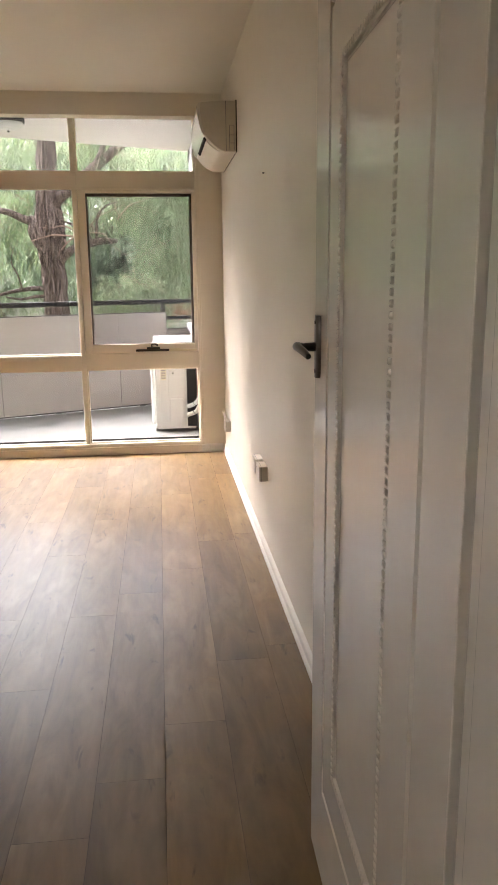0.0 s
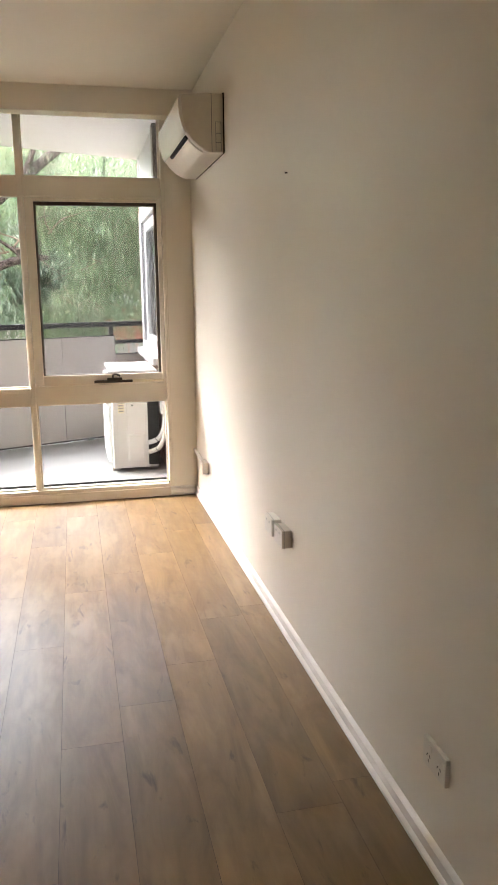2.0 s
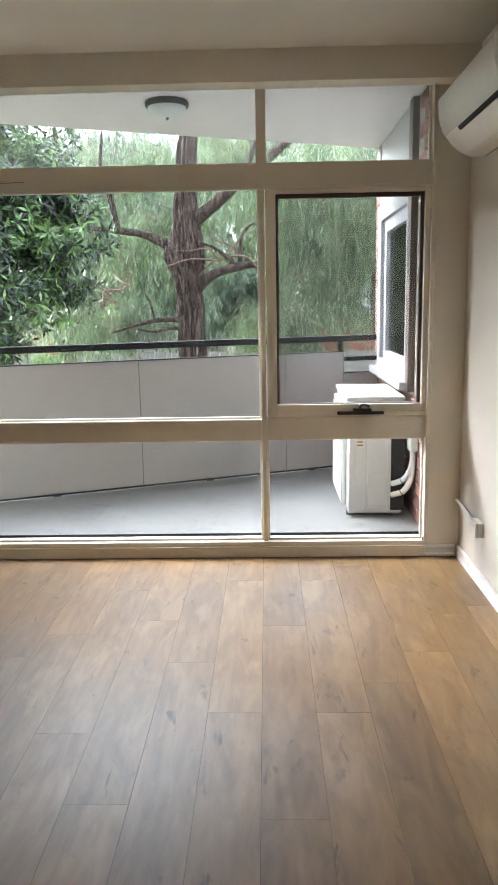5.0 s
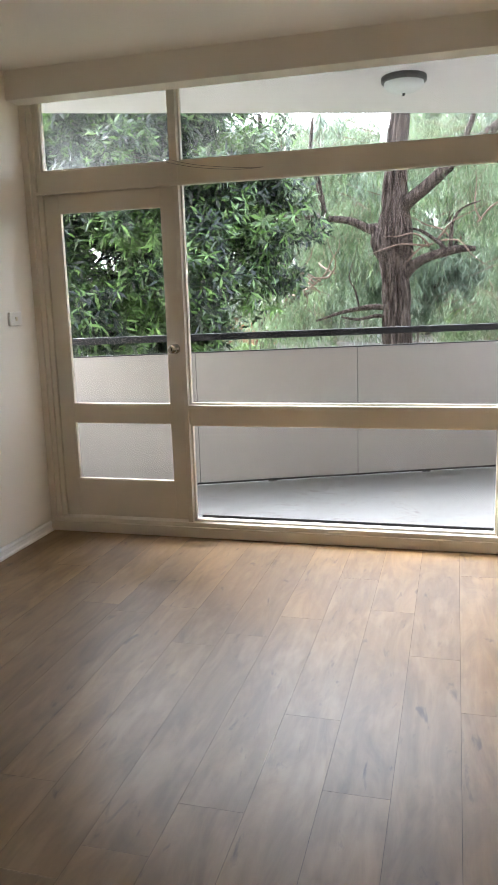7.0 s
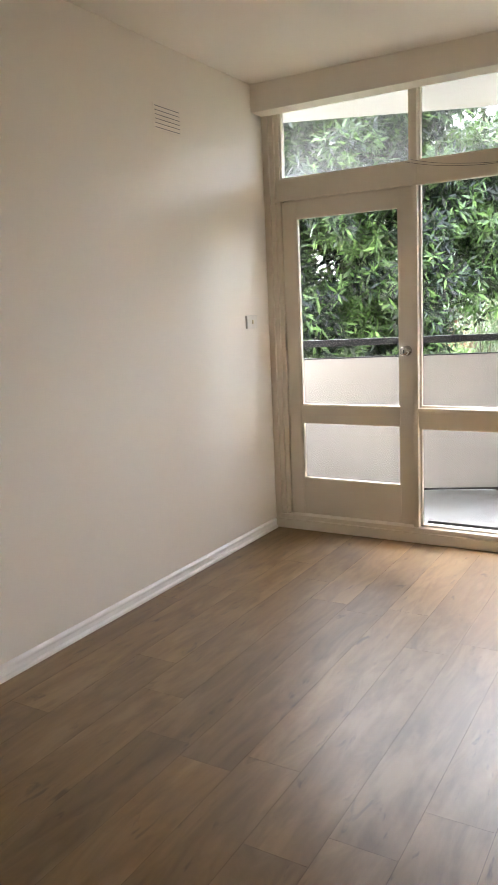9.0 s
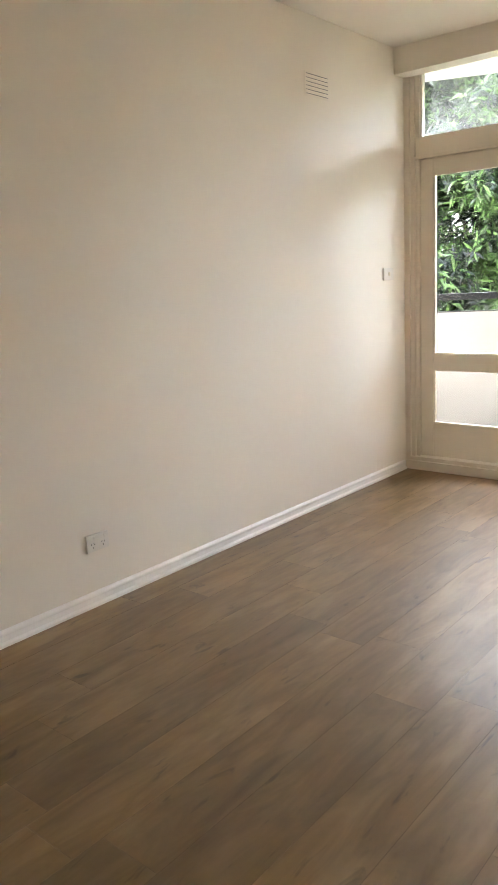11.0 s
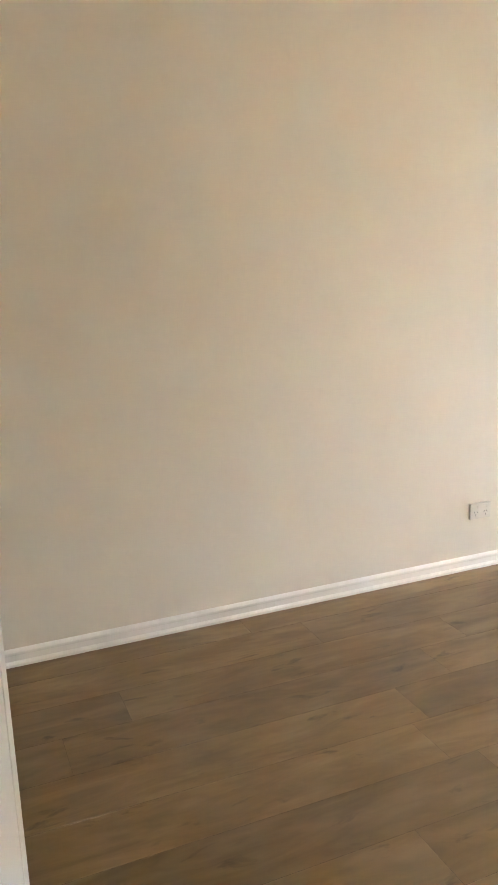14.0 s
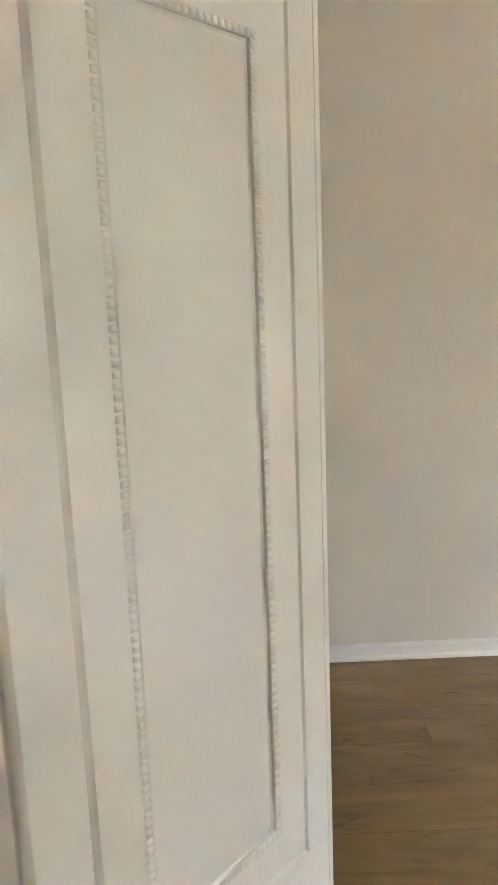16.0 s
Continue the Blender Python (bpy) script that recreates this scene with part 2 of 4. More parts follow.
GRASS = plain("mown grass", (0.065, 0.078, 0.040), 0.95, 0.0, 0.4, 3)
FENCE = plain("weathered grey timber", (0.30, 0.275, 0.25), 0.9, 0.0, 0.25, 12)
SKY_STAND_IN = plain("pale grey of reflected sky", (0.30, 0.32, 0.34), 0.8, 0.0, 0.05, 8)
RENDER = plain("pale rendered wall", (0.62, 0.62, 0.60), 0.85, 0.0, 0.06, 4)
TILES = plain("grey roof tiles", (0.20, 0.19, 0.185), 0.8, 0.0, 0.2, 20)


# ---- mesh helpers ----
def part(name, bm, material, parent=None, label=""):
    """Link a bmesh as one mesh object, under a thing or a part where one is given."""
    me = bpy.data.meshes.new(name)
    bm.to_mesh(me)
    bm.free()
    me.materials.append(material)
    ob = new(name, me)
    if parent is not None:
        ob.parent = parent
    return tagged(ob, label)


def smooth(ob, angle=40):
    ob.data.shade_smooth()
    ob.data.set_sharp_from_angle(angle=radians(angle))
    return ob


def empty(name, at=(0, 0, 0), turn=0.0):
    ob = new(name)
    ob.matrix_basis = pose(*at, 0, 0, turn)
    return ob


def add_box(bm, x0, x1, y0, y1, z0, z1, bev=0.002):
    vs = bmesh.ops.create_cube(bm, size=1.0)["verts"]
    for v in vs:
        v.co = Vector(((x0 + x1) / 2 + v.co.x * (x1 - x0), (y0 + y1) / 2 + v.co.y * (y1 - y0), (z0 + z1) / 2 + v.co.z * (z1 - z0)))
    if bev > 0:
        es = list({e for v in vs for e in v.link_edges})
        bmesh.ops.bevel(bm, geom=es, offset=bev, segments=2, affect="EDGES", profile=0.6, clamp_overlap=True)
    return bm


def box(x0, x1, y0, y1, z0, z1, bev=0.002):
    return add_box(bmesh.new(), x0, x1, y0, y1, z0, z1, bev)


def boxes(rows, bev=0.002):
    bm = bmesh.new()
    for r in rows:
        add_box(bm, *r, bev)
    return bm


def add_cyl(bm, a, b, r0, r1=None, seg=16, caps=True):
    a, b = Vector(a), Vector(b)
    r1 = r0 if r1 is None else r1
    q = (b - a).to_track_quat("Z", "Y").to_matrix()
    rings = []
    for c, r in ((a, r0), (b, r1)):
        rings.append([bm.verts.new(c + q @ Vector((r * math.cos(2 * math.pi * i / seg), r * math.sin(2 * math.pi * i / seg), 0))) for i in range(seg)])
    for i in range(seg):
        bm.faces.new((rings[0][i], rings[0][(i + 1) % seg], rings[1][(i + 1) % seg], rings[1][i]))
    if caps:
        bm.faces.new(rings[0][::-1])
        bm.faces.new(rings[1])
    return bm


def cyl(a, b, r0, r1=None, seg=16):
    return add_cyl(bmesh.new(), a, b, r0, r1, seg)


def lathe(profile, seg=32, axis=None):
    """Turn (radius, height) pairs round z."""
    bm = bmesh.new()
    rings = []
    for r, h in profile:
        if r < 1e-6:
            rings.append([bm.verts.new((0, 0, h))])
        else:
            rings.append([bm.verts.new((r * math.cos(2 * math.pi * i / seg), r * math.sin(2 * math.pi * i / seg), h)) for i in range(seg)])
    for p, q in zip(rings, rings[1:]):
        for i in range(seg):
            j = (i + 1) % seg
            if len(p) == 1:
                bm.faces.new((p[0], q[i], q[j]))
            elif len(q) == 1:
                bm.faces.new((p[i], p[j], q[0]))
            else:
                bm.faces.new((p[i], p[j], q[j], q[i]))
    bmesh.ops.recalc_face_normals(bm, faces=bm.faces)
    if axis is not None:
        bmesh.ops.transform(bm, matrix=axis, verts=bm.verts)
    return bm


def extrude_profile(profile, a, b, side):
    """Run a closed (out, up) profile from a to b; side is the unit way that counts as out."""
    bm = bmesh.new()
    ends = []
    for c in (Vector(a), Vector(b)):
        ends.append([bm.verts.new(c + Vector(side) * o + Vector((0, 0, u))) for o, u in profile])
    n = len(profile)
    for i in range(n):
        bm.faces.new((ends[0][i], ends[0][(i + 1) % n], ends[1][(i + 1) % n], ends[1][i]))
    bm.faces.new(ends[0][::-1])
    bm.faces.new(ends[1])
    bmesh.ops.recalc_face_normals(bm, faces=bm.faces)
    return bm


def tube(points, radii, seg=10, step=0.08, rough=0.0, seed=0):
    """A tapered, slightly knobbly tube through the points."""
    pts = [Vector(p) for p in points]
    path, rad = [], []
    for i in range(len(pts) - 1):
        p0, p1, p2, p3 = pts[max(i - 1, 0)], pts[i], pts[i + 1], pts[min(i + 2, len(pts) - 1)]
        n = max(2, int((p2 - p1).length / step))
        for k in range(n):
            u = k / n
            path.append(0.5 * ((2 * p1) + (p2 - p0) * u + (2 * p0 - 5 * p1 + 4 * p2 - p3) * u * u + (3 * p1 - p0 - 3 * p2 + p3) * u ** 3))
            rad.append(radii[i] + (radii[i + 1] - radii[i]) * u)
    path.append(pts[-1])
    rad.append(radii[-1])
    bm = bmesh.new()
    rings, ref = [], Vector((0.3, 1, 0.1)).normalized()
    for i, (c, r) in enumerate(zip(path, rad)):
        d = (path[min(i + 1, len(path) - 1)] - path[max(i - 1, 0)]).normalized()
        u = d.cross(ref).normalized()
        w = d.cross(u)
        ring = []
        for k in range(seg):
            a = 2 * math.pi * k / seg
            way = u * math.cos(a) + w * math.sin(a)
            q = c + way * r
            if rough:
                q += way * r * rough * (noise.noise(Vector((math.cos(a) * 4 + seed, math.sin(a) * 4, i * step * 1.6))) + 0.7 * noise.noise(Vector((math.cos(a) * 11, math.sin(a) * 11 + seed, i * step * 3.5))))
            ring.append(bm.verts.new(q))
        rings.append(ring)
    for p, q in zip(rings, rings[1:]):
        for k in range(seg):
            bm.faces.new((p[k], p[(k + 1) % seg], q[(k + 1) % seg], q[k]))
    bm.faces.new(rings[0][::-1])
    bm.faces.new(rings[-1])
    bmesh.ops.recalc_face_normals(bm, faces=bm.faces)
    return bm


def quads(name, corners, material, parent=None, label="", kind=""):
    """One mesh of loose quads from an array (n, 4, 3)."""
    n = len(corners)
    me = bpy.data.meshes.new(name)
    me.vertices.add(n * 4)
    me.vertices.foreach_set("co", np.ascontiguousarray(corners, dtype=np.float32).ravel())
    me.loops.add(n * 4)
    me.loops.foreach_set("vertex_index", np.arange(n * 4, dtype=np.int32))
    me.polygons.add(n)
    me.polygons.foreach_set("loop_start", np.arange(0, n * 4, 4, dtype=np.int32))
    me.update(calc_edges=True)
    me.materials.append(material)
    ob = new(name, me)
    if parent is not None:
        ob.parent = parent
    return tagged(ob, label, kind=kind)


# ---- the plan ----
LEFT, CEILING, BACK = -3.752, 2.65, -5.34
HALL_END, HALL_LEFT, HALL_RIGHT = -7.4, -2.5, 0.35
JAMB_R, JAMB_L = -0.192, -2.03


def setting(name, bm, material, label, category):
    return tagged(part(name, bm, material), label, category, kind="structure")


floor = setting("floor", boxes([(LEFT - 0.2, HALL_RIGHT + 0.2, -5.45, -0.005, -0.12, -0.014), (HALL_LEFT - 0.2, HALL_RIGHT + 0.2, HALL_END - 0.2, -5.45, -0.12, -0.014)], 0), UNDER, "grey brown oak floor boards laid towards the window", "floor")
setting("ceiling", boxes([(LEFT - 0.2, HALL_RIGHT + 0.2, -5.45, -0.13, CEILING, CEILING + 0.15), (HALL_LEFT - 0.2, HALL_RIGHT + 0.2, HALL_END - 0.2, -5.45, CEILING, CEILING + 0.15)], 0), CEIL, "plain cream painted plaster ceiling", "ceiling")
setting("wall_right", box(0, 0.2, -5.45, 0.1, -0.1, CEILING, 0), WALL, "cream painted plaster wall with a soft sheen", "wall")
setting("wall_left", box(LEFT - 0.2, LEFT, -5.45, 0.1, -0.1, CEILING, 0), WALL, "cream painted plaster wall, faintly uneven", "wall")
setting("wall_back", boxes([(LEFT, JAMB_L - 0.04, -5.45, BACK, -0.1, CEILING), (JAMB_L - 0.04, JAMB_R + 0.04, -5.45, BACK, 2.09, CEILING), (JAMB_R + 0.04, 0, -5.45, -5.25, -0.1, CEILING)], 0), WALL, "cream painted wall round the double doorway", "wall")
setting("wall_hall", boxes([(HALL_RIGHT, HALL_RIGHT + 0.2, HALL_END, -5.45, -0.1, CEILING), (HALL_LEFT - 0.2, HALL_LEFT, HALL_END, -6.75, -0.1, CEILING), (HALL_LEFT - 0.2, HALL_LEFT, -6.25, -5.45, -0.1, CEILING), (HALL_LEFT - 0.2, HALL_LEFT, -6.75, -6.25, -0.1, 1.4), (HALL_LEFT - 0.2, HALL_LEFT, -6.75, -6.25, 2.1, CEILING), (HALL_LEFT - 0.2, HALL_RIGHT + 0.2, HALL_END - 0.2, HALL_END, -0.1, CEILING), (0.0, HALL_RIGHT, -5.47, -5.3, -0.1, CEILING)], 0), WALL, "cream painted walls of the entrance hall", "wall")
setting("beam", boxes([(LEFT, 0, -0.13, 0.0, 2.497, CEILING + 0.15), (LEFT, 0, 0.0, 0.11, 2.60, CEILING + 0.15)], 0.003), CEIL, "cream painted lintel beam above the window wall", "beam")
setting("wall_nib", box(-0.19, 0, 0.0, 0.12, -0.1, 2.60, 0.002), WALL, "narrow cream wall strip beside the window frame", "wall")

SKIRTING = [(0, 0), (0.020, 0), (0.020, 0.010), (0.016, 0.016), (0.011, 0.019), (0.010, 0.040), (0.013, 0.045), (0.013, 0.052), (0.009, 0.058), (0.004, 0.062), (0, 0.063)]


def skirting(name, a, b, side):
    ob = setting(name, extrude_profile(SKIRTING, a, b, side), SKIRT, "white gloss moulded timber skirting board", "skirting")
    return smooth(ob, 30)


skirting("baseboard_right", (0, -5.23, 0), (0, 0, 0), (-1, 0, 0))
skirting("baseboard_left", (LEFT, BACK, 0), (LEFT, -0.03, 0), (1, 0, 0))
skirting("baseboard_back", (LEFT, BACK, 0), (JAMB_L - 0.1, BACK, 0), (0, 1, 0))
skirting("baseboard_nib", (-0.19, 0, 0), (-0.02, 0, 0), (0, -1, 0))

# unseen window, added so that daylight from the hall brightens the door
fill_win = tagged(empty("fill_window"), "added unseen hall window that brightens the open door", "window", kind="structure")
part("window_frame", boxes([(HALL_LEFT - 0.15, HALL_LEFT - 0.08, -6.75, -6.70, 1.4, 2.1), (HALL_LEFT - 0.15, HALL_LEFT - 0.08, -6.30, -6.25, 1.4, 2.1), (HALL_LEFT - 0.15, HALL_LEFT - 0.08, -6.70, -6.30, 1.4, 1.45), (HALL_LEFT - 0.15, HALL_LEFT - 0.08, -6.70, -6.30, 2.05, 2.1)], 0.003), TRIM, fill_win)
part("pane", box(HALL_LEFT - 0.117, HALL_LEFT - 0.113, -6.705, -6.295, 1.445, 2.055, 0), GLASS, fill_win).visible_shadow = False

# door frame of the double doorway
frame_ob = tagged(empty("door_frame"), "cream gloss painted timber frame of the double doorway", "door frame", kind="structure")
part("jamb", boxes([(JAMB_R, JAMB_R + 0.04, -5.47, -5.238, 0, 2.05), (JAMB_R - 0.012, JAMB_R, -5.47, -5.285, 0, 2.05)], 0.003), DOOR, frame_ob)
part("jamb", boxes([(JAMB_L - 0.04, JAMB_L, -5.47, -5.325, 0, 2.05), (JAMB_L, JAMB_L + 0.012, -5.47, -5.39, 0, 2.05)], 0.003), DOOR, frame_ob)
part("head", box(JAMB_L - 0.04, JAMB_R + 0.04, -5.47, -5.325, 2.05, 2.09, 0.003), DOOR, frame_ob)
part("architrave", boxes([(JAMB_R + 0.02, JAMB_R + 0.075, -5.488, -5.47, 0, 2.14), (JAMB_L - 0.095, JAMB_L - 0.02, -5.488, -5.47, 0, 2.14), (JAMB_L - 0.02, JAMB_R + 0.02, -5.488, -5.47, 2.07, 2.14)], 0.003), DOOR, frame_ob)


# ---- panelled door leaves ----
def ring_face(bm, w, h0, h1, rings, y):
    """Nested rectangles (inset at the hinge, at the free edge, below, above, depth) from the rim to the middle; the face looks to -y."""
    loops = []
    for s0, s1, lo, hi, d in rings:
        loops.append([bm.verts.new((x, y + d, z)) for x, z in ((s0, h0 + lo), (w - s1, h0 + lo), (w - s1, h1 - hi), (s0, h1 - hi))])
    for p, q in zip(loops, loops[1:]):
        for i in range(4):
            bm.faces.new((p[i], p[(i + 1) % 4], q[(i + 1) % 4], q[i]))
    bm.faces.new(loops[-1])
    return loops[0]


def panelled_leaf(name, w, label, margins, handle=False, strip=False, ends=(0.335, 0.298)):
    """A door leaf: local x runs from the hinge to the free edge, its face looks to -y, z is up. margins: to the moulding and to the beading, from the hinge and from the free edge."""
    h0, h1, thick = 0.010, 2.035, 0.035
    mh, mf, bh, bf = margins
    low, high = 0.229, 0.192
    lb, hb = ends

    def outer(extra, d):
        return (mh + extra, mf + extra, low + extra, high + extra, d)

    def inner(extra, d):
        return (bh + extra, bf + extra, lb + extra, hb + extra, d)
    rings = [(0, 0, 0, 0, 0.0015), (0.002, 0.002, 0.002, 0.002, 0), outer(-0.007, 0), outer(-0.005, 0.0066), outer(0.000, 0.0080), outer(0.005, 0.0044), outer(0.010, 0.0), outer(0.014, 0.0),
             inner(-0.002, 0), inner(0.009, 0.0), inner(0.0105, 0.0062), inner(0.016, 0.0066), inner(0.020, 0.0050)]
    bm = bmesh.new()
    rim = ring_face(bm, w, h0, h1, rings, 0.0)
    back = [bm.verts.new((x, thick, z)) for x, z in ((0, h0), (w, h0), (w, h1), (0, h1))]
    for i in range(4):
        bm.faces.new((rim[(i + 1) % 4], rim[i], back[i], back[(i + 1) % 4]))
    bm.faces.new(back[::-1])
    bmesh.ops.recalc_face_normals(bm, faces=bm.faces)
    root = tagged(empty(name), label, "door", kind="structure")
    part("leaf", bm, DOOR, root)
    # carved pearl beading round the panel
    bm = bmesh.new()
    x0, x1, z0, z1 = bh + 0.0035, w - bf - 0.0035, h0 + lb + 0.0035, h1 - hb - 0.0035
    pitch = 0.0156

    def bead(cx, cz, vertical):
        l, s = 0.0058, 0.0070
        dx, dz = (s, l) if vertical else (l, s)
        tip = bm.verts.new((cx, -0.0036, cz))
        mid = [bm.verts.new((cx + dx * p * 0.72, -0.0027, cz + dz * q * 0.66)) for p, q in ((1, 1), (-1, 1), (-1, -1), (1, -1))]
        rim_ = [bm.verts.new((cx + dx * p * 1.08, 0.0004, cz + dz * q)) for p, q in ((1, 1), (-1, 1), (-1, -1), (1, -1))]
        for i in range(4):
            bm.faces.new((tip, mid[i], mid[(i + 1) % 4]))
            bm.faces.new((mid[i], rim_[i], rim_[(i + 1) % 4], mid[(i + 1) % 4]))
    for k in range(int((z1 - z0) / pitch) + 1):
        bead(x0, z0 + k * pitch, True)
        bead(x1, z0 + k * pitch, True)
    for k in range(1, int((x1 - x0) / pitch) + 1):
        bead(x0 + k * pitch, z0, False)
        bead(x0 + k * pitch, z1, False)
    bmesh.ops.recalc_face_normals(bm, faces=bm.faces)
    smooth(tagged(part("beading", bm, DOOR, root, "carved pearl beading"), kind="stuff"), 60)
    if strip:
        part("meeting_strip", boxes([(w + 0.005, w + 0.020, 0.003, thick, h0, h1), (w, w + 0.005, 0.014, thick - 0.004, h0, h1)], 0.0015), DOOR, root)
    for z in (0.25, 1.75):
        part("hinge", boxes([(-0.004, 0.0, 0.004, thick, z, z + 0.09)], 0.0008), STEEL, root)
    if handle:
        hx, hz = w - 0.052, 1.226
        bm = bmesh.new()
        prof = [(-0.019, 0), (-0.017, -0.006), (-0.011, -0.009), (0.011, -0.009), (0.017, -0.006), (0.019, 0)]
        loops = []
        for z, k in ((-0.064, 0.62), (-0.058, 0.80), (-0.03, 0.97), (0, 1.0), (0.03, 0.97), (0.058, 0.80), (0.064, 0.62)):
            loops.append([bm.verts.new((hx + x * k, y, hz + z)) for x, y in prof])
        for p, q in zip(loops, loops[1:]):
            for i in range(5):
                bm.faces.new((p[i], p[i + 1], q[i + 1], q[i]))
        bm.faces.new(loops[0])
        bm.faces.new(loops[-1][::-1])
        bmesh.ops.recalc_face_normals(bm, faces=bm.faces)
        plate = smooth(part("handle_plate", bm, STEEL, root, "satin nickel long plate"), 50)
        for z in (-0.05, 0.05):
            part("screw", cyl((hx, -0.0075, hz + z), (hx, -0.0105, hz + z), 0.0042, 0.0036, 12), BRONZE, plate)
        bm = tube([(hx, -0.006, hz), (hx, -0.030, hz), (hx - 0.004, -0.045, hz + 0.001), (hx - 0.035, -0.052, hz + 0.004), (hx - 0.075, -0.046, hz - 0.002), (hx - 0.098, -0.040, hz - 0.010)], [0.010, 0.0085, 0.010, 0.0085, 0.0078, 0.006], 12, 0.01)
        smooth(part("lever", bm, STEEL, plate, "curved satin nickel lever"), 60)
    return root


# right leaf: hinged at the jamb, standing open beside the wall
hinge, free = Vector((-0.190, -5.207)), Vector((-0.168, -4.334))
d = free - hinge
leaf_r = panelled_leaf("door_1", d.length, "open white gloss panelled door with beading and a lever", (0.143, 0.136, 0.286, 0.236), handle=True)
# its seen face looks towards -x
way = d.normalized()
leaf_r.matrix_basis = Matrix.Translation((hinge.x, hinge.y, 0)) @ Matrix.Rotation(math.atan2(way.y, way.x), 4, "Z") @ Matrix.Diagonal((1, -1, 1, 1))
hinge, free = Vector((-2.026, -5.300)), Vector((-2.567, -4.835))
d = free - hinge
leaf_l = panelled_leaf("door_2", d.length - 0.02, "open white gloss panelled door leaf without a handle", (0.10, 0.080, 0.198, 0.165), strip=True, ends=(0.325, 0.272))
leaf_l.matrix_basis = Matrix.Translation((hinge.x, hinge.y, 0)) @ Matrix.Rotation(math.atan2(d.y, d.x), 4, "Z")

# ---- the window wall ----
GLASS_Y = 0.064
win = tagged(empty("window_1"), "cream painted timber window wall facing the balcony", "window", kind="structure")
part("window_sill", boxes([(LEFT, -0.19, -0.018, 0.12, 0, 0.062), (LEFT, -0.165, -0.006, 0.12, 0.062, 0.088)], 0.004), TRIM, win)
part("head", box(LEFT, -0.19, 0.002, 0.10, 2.575, 2.604, 0.002), TRIM, win)
part("jamb", boxes([(LEFT, LEFT + 0.038, -0.012, 0.1, 0.088, 2.585), (LEFT + 0.038, LEFT + 0.066, 0.004, 0.1, 0.088, 2.585), (LEFT + 0.066, LEFT + 0.092, 0.02, 0.1, 0.088, 2.585)], 0.003), TRIM, win)
part("post", boxes([(-2.846, -2.816, 0.0, 0.1, 0.088, 2.585), (-2.862, -2.846, 0.022, 0.1, 2.12, 2.585)], 0.003), TRIM, win)
part("post", box(-1.100, -1.070, 0.0, 0.1, 0.088, 2.585, 0.003), TRIM, win)
part("jamb", boxes([(-0.200, -0.184, -0.024, 0.1, 0.088, 2.496), (-0.184, -0.172, -0.010, 0.1, 0.088, 2.496)], 0.003), TRIM, win)
part("transom_rail", boxes([(LEFT + 0.09, -0.19, 0.003, 0.1, 2.02, 2.132), (LEFT + 0.06, -0.19, -0.010, 0.012, 2.005, 2.022)], 0.003), TRIM, win)
part("middle_rail", boxes([(-2.816, -1.100, 0.016, 0.1, 0.674, 0.764), (-2.816, -1.100, -0.004, 0.1, 0.764, 0.790), (-1.070, -0.19, 0.003, 0.1, 0.676, 0.800)], 0.003), TRIM, win)


def pane(x0, x1, z0, z1, parent, stop=0.013, y=GLASS_Y, glass=None):
    """A pane of glass with its glazing bead on the room side."""
    p = part("pane", box(x0 - 0.005, x1 + 0.005, y, y + 0.004, z0 - 0.005, z1 + 0.005, 0), glass or GLASS, parent)
    p.visible_shadow = False
    bm = bmesh.new()
    for r in ((x0, x1, y - 0.030, y - 0.001, z0 - stop * 0.2, z0 + stop * 0.8), (x0, x1, y - 0.030, y - 0.001, z1 - stop * 0.8, z1 + stop * 0.2), (x0 - stop * 0.2, x0 + stop * 0.8, y - 0.029, y - 0.002, z0, z1), (x1 - stop * 0.8, x1 + stop * 0.2, y - 0.029, y - 0.002, z0, z1)):
        add_box(bm, *r, 0.003)
    part("glazing_bead", bm, TRIM, p)
    return p


pane(-3.66, -2.864, 2.134, 2.575, win, glass=FILMED)
pane(-2.816, -1.100, 2.134, 2.575, win, glass=FILMED)
pane(-1.070, -0.200, 2.134, 2.575, win, glass=FILMED)
pane(-2.816, -1.100, 0.790, 2.020, win)
pane(-2.816, -1.100, 0.088, 0.674, win)
pane(-1.070, -0.200, 0.088, 0.676, win)
# hung sash with its fly screen and winder
sash = part("sash", boxes([(-1.066, -1.012, 0.0, 0.085, 0.802, 2.004), (-0.228, -0.201, -0.002, 0.085, 0.802, 2.004), (-1.012, -0.228, 0.0, 0.085, 1.984, 2.004), (-1.012, -0.228, 0.0, 0.085, 0.802, 0.868)], 0.003), TRIM, win)
part("screen_frame", boxes([(-1.012, -0.998, 0.03, 0.06, 0.868, 1.984), (-0.247, -0.228, 0.03, 0.06, 0.868, 1.984), (-0.998, -0.247, 0.03, 0.06, 1.962, 1.984), (-0.998, -0.247, 0.032, 0.058, 0.868, 0.872)], 0.002), SCREEN_FRAME, sash, "dark brown screen frame")
mesh_ob = part("fly_screen", box(-1.0, -0.245, 0.046, 0.047, 0.870, 1.975, 0), SCREEN, sash, "fine dark fly screen mesh")
mesh_ob.visible_shadow = False
g = part("pane", box(-1.02, -0.22, 0.076, 0.080, 0.86, 1.99, 0), GLASS, sash)
g.visible_shadow = False
winder = part("winder", boxes([(-0.685, -0.43, -0.022, 0.004, 0.812, 0.829), (-0.60, -0.50, -0.034, -0.004, 0.826, 0.846)], 0.004), BRONZE, sash, "tarnished bronze window winder")
